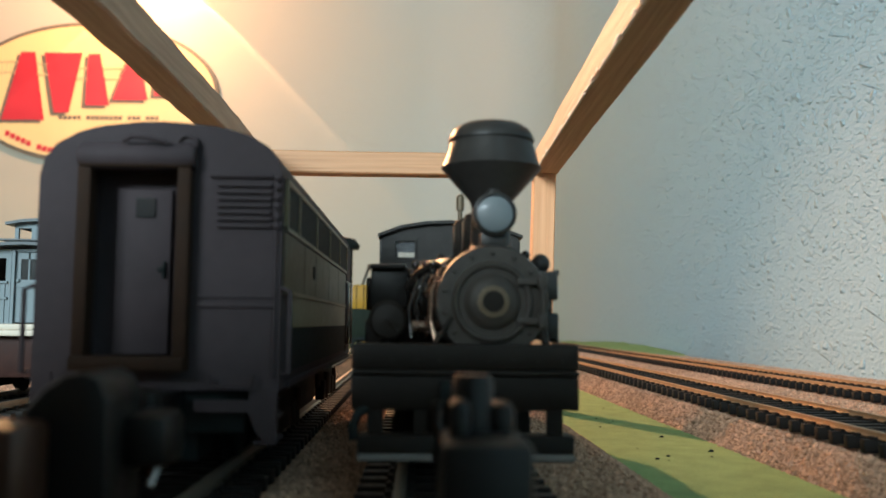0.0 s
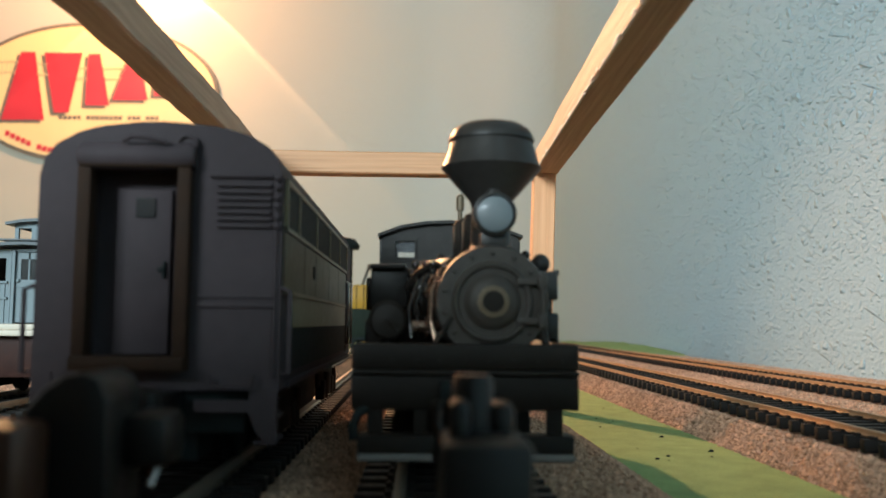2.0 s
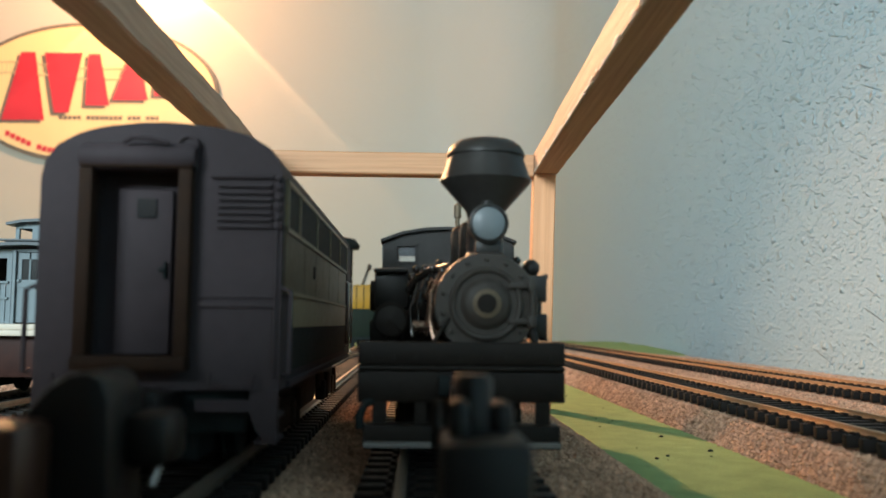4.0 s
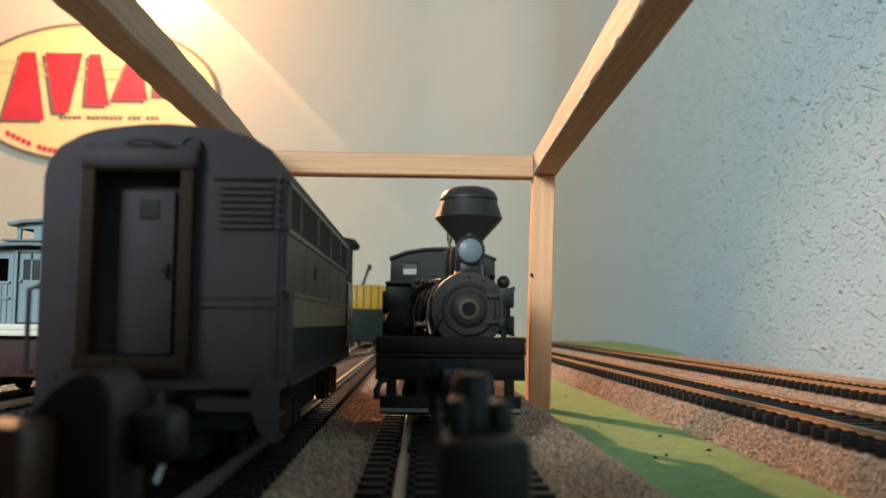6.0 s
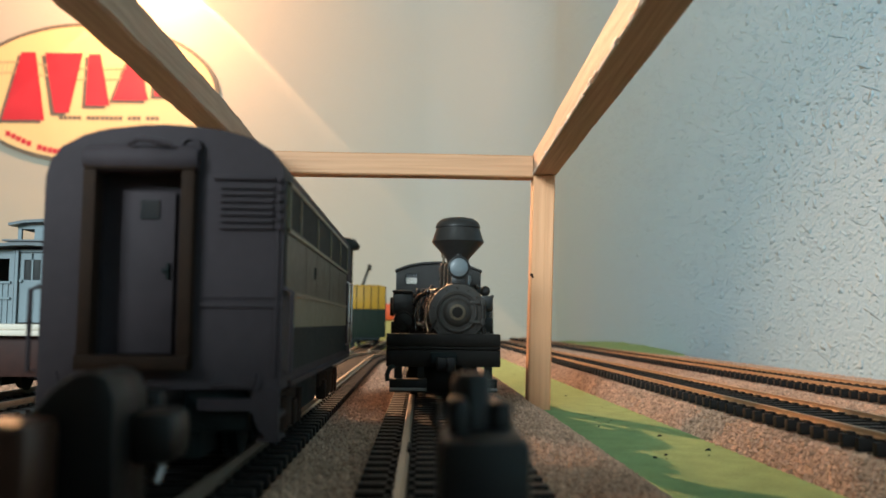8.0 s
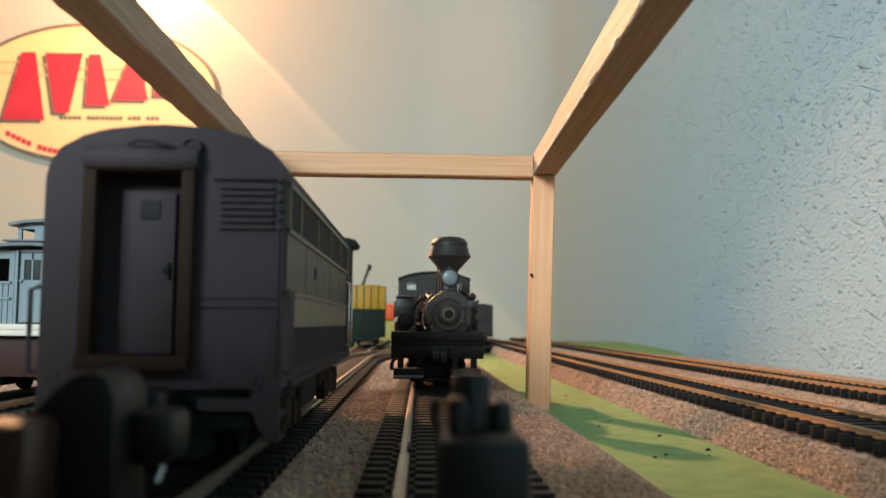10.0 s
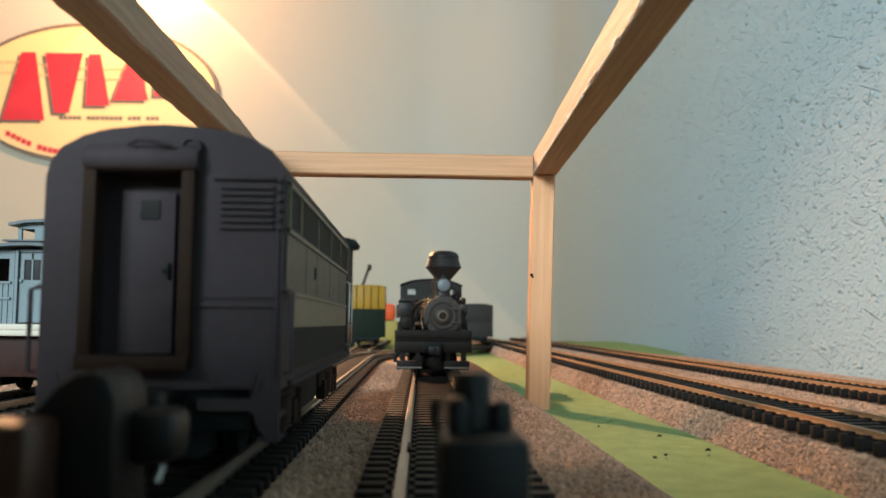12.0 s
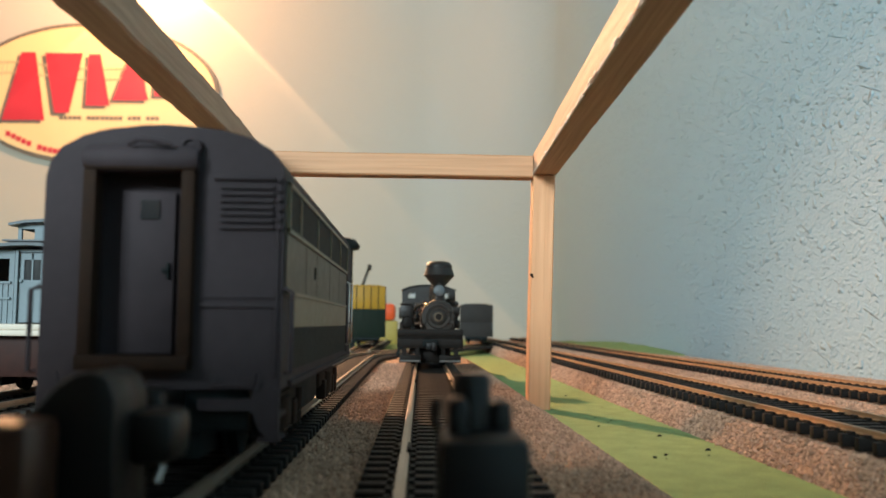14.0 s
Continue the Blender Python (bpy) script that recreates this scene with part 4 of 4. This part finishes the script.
# ---------------- blue caboose ----------------
def caboose():
    t = thing("caboose", "pale blue wooden caboose with a cupola and end door", "caboose", (-121.6, 290, 0))
    boxes("underframe", [(-17, 17, -12, 130, 15, 27.3)], MAROON, t, "", 0.5)
    for s in (-1, 1):
        boxes("end_step", [(s * 15 - 3.4, s * 15 + 3.4, -16, -12.2, 11.6, 13.0), (s * 15 - 3.4, s * 15 + 3.4, -13.6, -12.2, 13.0, 25.8)], MAROON, t, "", 0.3)
        for y in (8, 86):
            boxes("truck_frame", [(s * 12 - 1.2, s * 12 + 1.2, y, y + 38, 11.0, 16.4)], DARK, t, "", 0.5)
    boxes("platform", [(-18.5, 18.5, -16, 132, 27.4, 29.2), (-18.0, 18.0, -15.2, 132, 29.2, 31.0)], WHITE, t, "cream painted end platform", 0.4)
    wall = bmesh.new()
    for x0, x1, z0, z1 in ((-16.5, -14, 31, 54.4), (-14, -6.8, 31, 44), (-14, -6.8, 51.5, 54.4), (-6.8, -4.0, 31, 54.4), (5.2, 16.5, 31, 54.4), (-4.0, 5.2, 53.6, 54.4)):
        box(wall, x0, x1, 0, 1.4, z0, z1)
    box(wall, -16.5, -15, 1.4, 118, 31, 54.4)
    box(wall, 15, 16.5, 1.4, 118, 31, 54.4)
    box(wall, -16.5, 16.5, 117, 118.4, 31, 42)
    wob = part("body", wall, BLUE, t)
    for i in range(7):
        x = -16 + i * 1.75
        boxes("batten", [(x, x + 0.45, -0.35, 0, 31, 44 if -14 < x < -6.9 else 54.2)], BLUE, wob)
    door = bmesh.new()
    for x0, x1, z0, z1 in ((-3.8, 5.0, 31.4, 44.8), (-3.8, -2.4, 44.8, 53.4), (-0.1, 0.4, 44.8, 53.4), (2.8, 5.0, 44.8, 53.4), (-2.4, 2.8, 51.3, 53.4)):
        box(door, x0, x1, 0.5, 1.2, z0, z1)
    dob = part("end_door", door, BLUE, t, "pale blue door with two dark panes")
    boxes("pane", [(-2.4, -0.1, 0.8, 1.0, 44.8, 51.3)], PANE, dob)
    boxes("pane", [(0.4, 2.8, 0.8, 1.0, 44.8, 51.3)], PANE, dob)
    boxes("door_frame", [(-4.8, -3.9, -0.6, 0.3, 31, 54.0), (5.1, 6.0, -0.6, 0.3, 31, 54.0)], BLUE, dob)
    boxes("knob", [(-3.6, -2.6, -0.3, 0.6, 44.0, 45.0)], BLUE, dob, "", 0.2)
    boxes("kick_rail", [(-3.6, 4.8, 0.2, 0.6, 42.4, 42.9), (-14.5, -6, -0.8, 0, 43.6, 44.3), (-14.5, -6, -0.8, 0, 38.6, 39.3)], BLUE, dob)
    roof = bmesh.new()
    arc = [(-19.5, 55.6), (-12, 56.6), (-5, 57.2), (0, 57.4), (5, 57.2), (12, 56.6), (19.5, 55.6)]
    prism(roof, arc + [(x, z + 1.0) for x, z in reversed(arc)], -5, 126)
    part("roof", roof, BLUE_ROOF, t).location.z = -1.9 * MM
    boxes("roof_walk", [(-7, 7, -6, 127, 56.6, 57.2)], BLUE_ROOF, t, "", 0.2)
    cup = bmesh.new()
    for x0, x1, z0, z1 in ((-9.0, -7.8, 58, 66), (-7.8, -3.6, 58, 59.6), (-7.8, -3.6, 64.6, 66), (-3.6, 9.0, 58, 66)):
        box(cup, x0, x1, 10, 11.2, z0, z1)
    box(cup, -9.0, -8.0, 11.2, 46, 58, 60)
    box(cup, -9.0, -8.0, 11.2, 46, 64.6, 66)
    box(cup, 8.0, 9.0, 11.2, 46, 58, 66)
    cob = part("cupola", cup, BLUE, t)
    cob.location.z = -2.6 * MM
    arc = [(-11, 65.4), (-6, 66.4), (0, 66.8), (6, 66.4), (11, 65.4)]
    croof = bmesh.new()
    prism(croof, arc + [(x, z + 0.9) for x, z in reversed(arc)], 7, 50)
    part("cupola_roof", croof, BLUE_ROOF, cob)
    pipe("grab_iron", [(9.6, -12, 31), (9.6, -12, 41), (9.6, -2, 41)], 0.4, BLUE_ROOF, t)
    for y in (18, 96):
        wheelset(t, y, 4.5)
        wheelset(t, y + 18, 4.5)


caboose()
track([(-121.6, 40), (-121.6, 620)], "yard track under the caboose", STEEL_RAIL)


# ---------------- far freight cars ----------------
def freight_car(label, at, turn, size, lower, upper, split, roof):
    t = thing("freight_car", label, "freight car", at, turn, "far freight cars")
    w, long, z0, z1 = size
    body = boxes("body", [(-w, w, 0, long, z0, split)], lower, t, "", 0.3)
    boxes("upper_body", [(-w, w, 0, long, split, z1)], upper, t, "", 0.3)
    b = bmesh.new()
    n = max(6, int(long / 9))
    for i in range(n + 1):
        y = i * long / n
        for s in (-1, 1):
            box(b, s * w - 0.4, s * w + 0.4, y - 0.4, y + 0.4, z0, z1)
    for i in range(6):
        x = -w + i * 2 * w / 5
        box(b, x - 0.4, x + 0.4, -0.5, 0, z0, z1)
    tagged(part("ribs", b, lower, t), "", "", "", "stuff")
    b = bmesh.new()
    prism(b, [(-w - 0.6, z1), (w + 0.6, z1), (w * 0.6, z1 + 1.8), (-w * 0.6, z1 + 1.8)], -1, long + 1)
    part("roof", b, roof, t)
    boxes("underframe", [(-w * 0.7, w * 0.7, -3, long + 3, z0 - 2.5, z0)], DARK, t)
    for y in (14, 30, long - 30, long - 14):
        wheelset(t, y, 4.6)
    boxes("truck", [(-12, -10, 8, 36, 12, 17), (10, 12, 8, 36, 12, 17), (-12, -10, long - 36, long - 8, 12, 17), (10, 12, long - 36, long - 8, 12, 17)], DARK, t, "", 0.5)


freight_car("yellow over green freight car on the yard track", (-47, 900, 0), 2, (18, 150, 18, 68), GREEN, YELLOW, 46, YELLOW)
freight_car("weathered dark grey freight car standing on the far curve", (69, 1010, 0), -3, (18, 150, 18, 53), GREY, GREY, 34, GREY)
track([(-47, 780), (-47, 1300)], "far yard track under the freight cars", STEEL_RAIL)


# ---------------- sign ----------------
def sign():
    t = thing("oval_sign", "oval yellow enamel sign with red letter blocks hung on the wall", "sign", (-686, BACK - 9, 508))
    t.matrix_basis = t.matrix_basis @ pose(0, 0, 0, 0, -0.5, 0)
    a, b = 267, 151

    def oval(bm, a, b, y0, y1, n=72):
        prism(bm, [(a * math.cos(2 * math.pi * i / n), b * math.sin(2 * math.pi * i / n)) for i in range(n)], y0, y1)

    bm = bmesh.new()
    oval(bm, a, b, 0, 8)
    part("rim", bm, SIGN_DARK, t, "thin dark rim")
    bm = bmesh.new()
    oval(bm, a - 8, b - 8, -1.2, 1)
    face = part("face", bm, SIGN, t)
    # slanted red blocks with a dark edge behind each
    for x0, x1, x2, x3, z0, z1 in ((-182, -94, -117, -146, -60, 85), (-74, -44, -19, -97, -44, 84), (-10, 40, 18, -6, -28, 82), (46, 120, 102, 76, -16, 68), (132, 170, 176, 138, -6, 60)):
        for name, mt, dx, dz, y0 in (("letter_shadow", SIGN_DARK, -8, -6, -2.0), ("letter_block", SIGN_RED, 0, 0, -3.2)):
            bm = bmesh.new()
            prism(bm, [(x0 + dx, z0 + dz), (x1 + dx, z0 + dz), (x2 + dx, z1 + dz), (x3 + dx, z1 + dz)], y0, y0 + 1.2)
            part(name, bm, mt, face)
    bm = bmesh.new()
    for i in range(22):
        x = -64 + i * 9.5
        if i not in (5, 14, 18):
            box(bm, x, x + 7.5, -2.0, -1.1, -58, -50)
    part("small_print", bm, SIGN_DARK, face, "row of small dark print")
    bm = bmesh.new()
    for i in range(14):
        z = -88 - 38 * math.sin(math.pi / 2 * min(1.0, i / 11))
        if i != 5:
            box(bm, -173 + i * 11, -163.5 + i * 11, -2.0, -1.1, z - 6, z + 5)
    part("red_print", bm, SIGN_RED, face, "curved row of small red print")
    bm = bmesh.new()

    def curve(x, z):
        return z + 16 * math.sin((x + 230) / 55.0) * math.exp(-(x + 230) / 160)

    for z in (54, 32):
        tube(bm, [(x, -1.3, curve(x, z)) for x in range(-225, 190, 12)], 1.7, 6)
    for x in range(-222, 186, 9):
        tube(bm, [(x, -1.3, curve(x, 26)), (x + 3, -1.3, curve(x, 60))], 1.0, 5)
    part("track_drawing", bm, SIGN_RAIL, face)


sign()


# ---------------- small far things ----------------
t = thing("orange_crate_stack", "orange and yellow painted lineside load", "load", (-52, 1400, 0))
boxes("upper_load", [(-25, 22, 0, 40, 36, 62)], ORANGE, t, "", 6)
boxes("lower_load", [(-28, 26, 0, 40, -0.5, 36)], LEMON, t, "", 3)
t = thing("signal_mast", "thin grey leaning lineside mast", "mast", (-60, 1100, 0))
pipe("mast", [(-8, 0, -0.5), (-6, 0, 70), (4, 0, 100)], 1.8, GREY_DECK, t)
boxes("mast_head", [(2, 7, -2, 2, 96, 103)], GREY_DECK, t, "", 0.8)
t = thing("water_tower", "dark lineside water tower", "tower", (-82, 1000, 0))
turned("tank", [(13, 70), (13, 112), (20, 113), (21, 117), (15, 124), (2, 127)], (0, 0, 0), DARK, t, "z", "", 24)
boxes("leg", [(-16, -12, -16, -12, -0.5, 71), (12, 16, -16, -12, -0.5, 71), (-16, -12, 12, 16, -0.5, 71), (12, 16, 12, 16, -0.5, 71)], DARK, t)


def debris():
    """Dark crumbs lying about on the green."""
    rng = random.Random(8)
    bm = bmesh.new()
    for i in range(34):
        near = i < 7
        x, y = (rng.uniform(54, 82), rng.uniform(190, 420)) if near else (rng.uniform(52, 84), rng.uniform(200, 900))
        r = rng.uniform(0.3, 0.7) if near else rng.uniform(0.15, 0.35)
        made = bmesh.ops.create_icosphere(bm, subdivisions=1, radius=r)["verts"]
        for v in made:
            v.co = Vector((v.co.x * rng.uniform(0.7, 1.6) + x, v.co.y * rng.uniform(0.7, 1.4) + y, v.co.z * 0.7 + r * 0.3))
    tagged(part("crumbs", bm, DARK, None, "dark crumbs scattered on the green table"), "", "crumbs", "", "stuff")


debris()


def grass_bank():
    """A low green bank at the foot of the wall."""
    bm = bmesh.new()
    rows = []
    for i in range(41):
        u = i / 40
        y = 860 + 640 * u
        h = 7 * math.sin(math.pi * min(1, u * 1.15)) ** 0.7 + 2 * noise.noise((y * 0.02, 3, 0)) if u < 0.87 else 2
        rows.append([bm.verts.new((x, y + noise.noise((y, x, 1)) * 2, max(2.0, z))) for x, z in ((222, 2.0), (232, 2 + h * 0.6), (244, 3 + h), (RIGHT - 1.5, 4 + h))])
    for a, b in zip(rows, rows[1:]):
        for k in range(3):
            bm.faces.new((a[k], a[k + 1], b[k + 1], b[k]))
    tagged(part("grass_bank", bm, GRASS, None, "low green grass bank along the foot of the wall", 60), "", "bank", "", "structure")


grass_bank()


def motions():
    def run(s):
        side = np.interp(s, (144, 200, 283, 365, 490), (-0.3, 0.2, 0.7, 0.4, 0.2))
        return pose((LOCO_X + side) * MM, s * MM, 0)

    stations = [(0, 144.3), (2.0, 144.3), (2.6, 144.5), (3.2, 146.5), (3.8, 154), (4.4, 167), (5.0, 184), (5.5, 200), (6.0, 216.5), (6.5, 233), (7.0, 249.5), (7.5, 266), (8.0, 282.5),
                (9.0, 315), (10.0, 348), (10.5, 365), (11.0, 383), (12.0, 417.5), (13.0, 453), (13.5, 471), (14.0, 490)]
    walk(LOCO, [(t, run(s)) for t, s in stations])
    times, place = zip(*stations)
    for w in WHEELS:
        rest = w.matrix_basis.copy()
        steps = [0, 2.0] + [2.0 + 0.2 * i for i in range(1, 61)]
        walk(w, [(t, rest @ pose(0, 0, 0, -math.degrees((np.interp(t, times, place) - 144.3) / 4.8))) for t in steps])


motions()
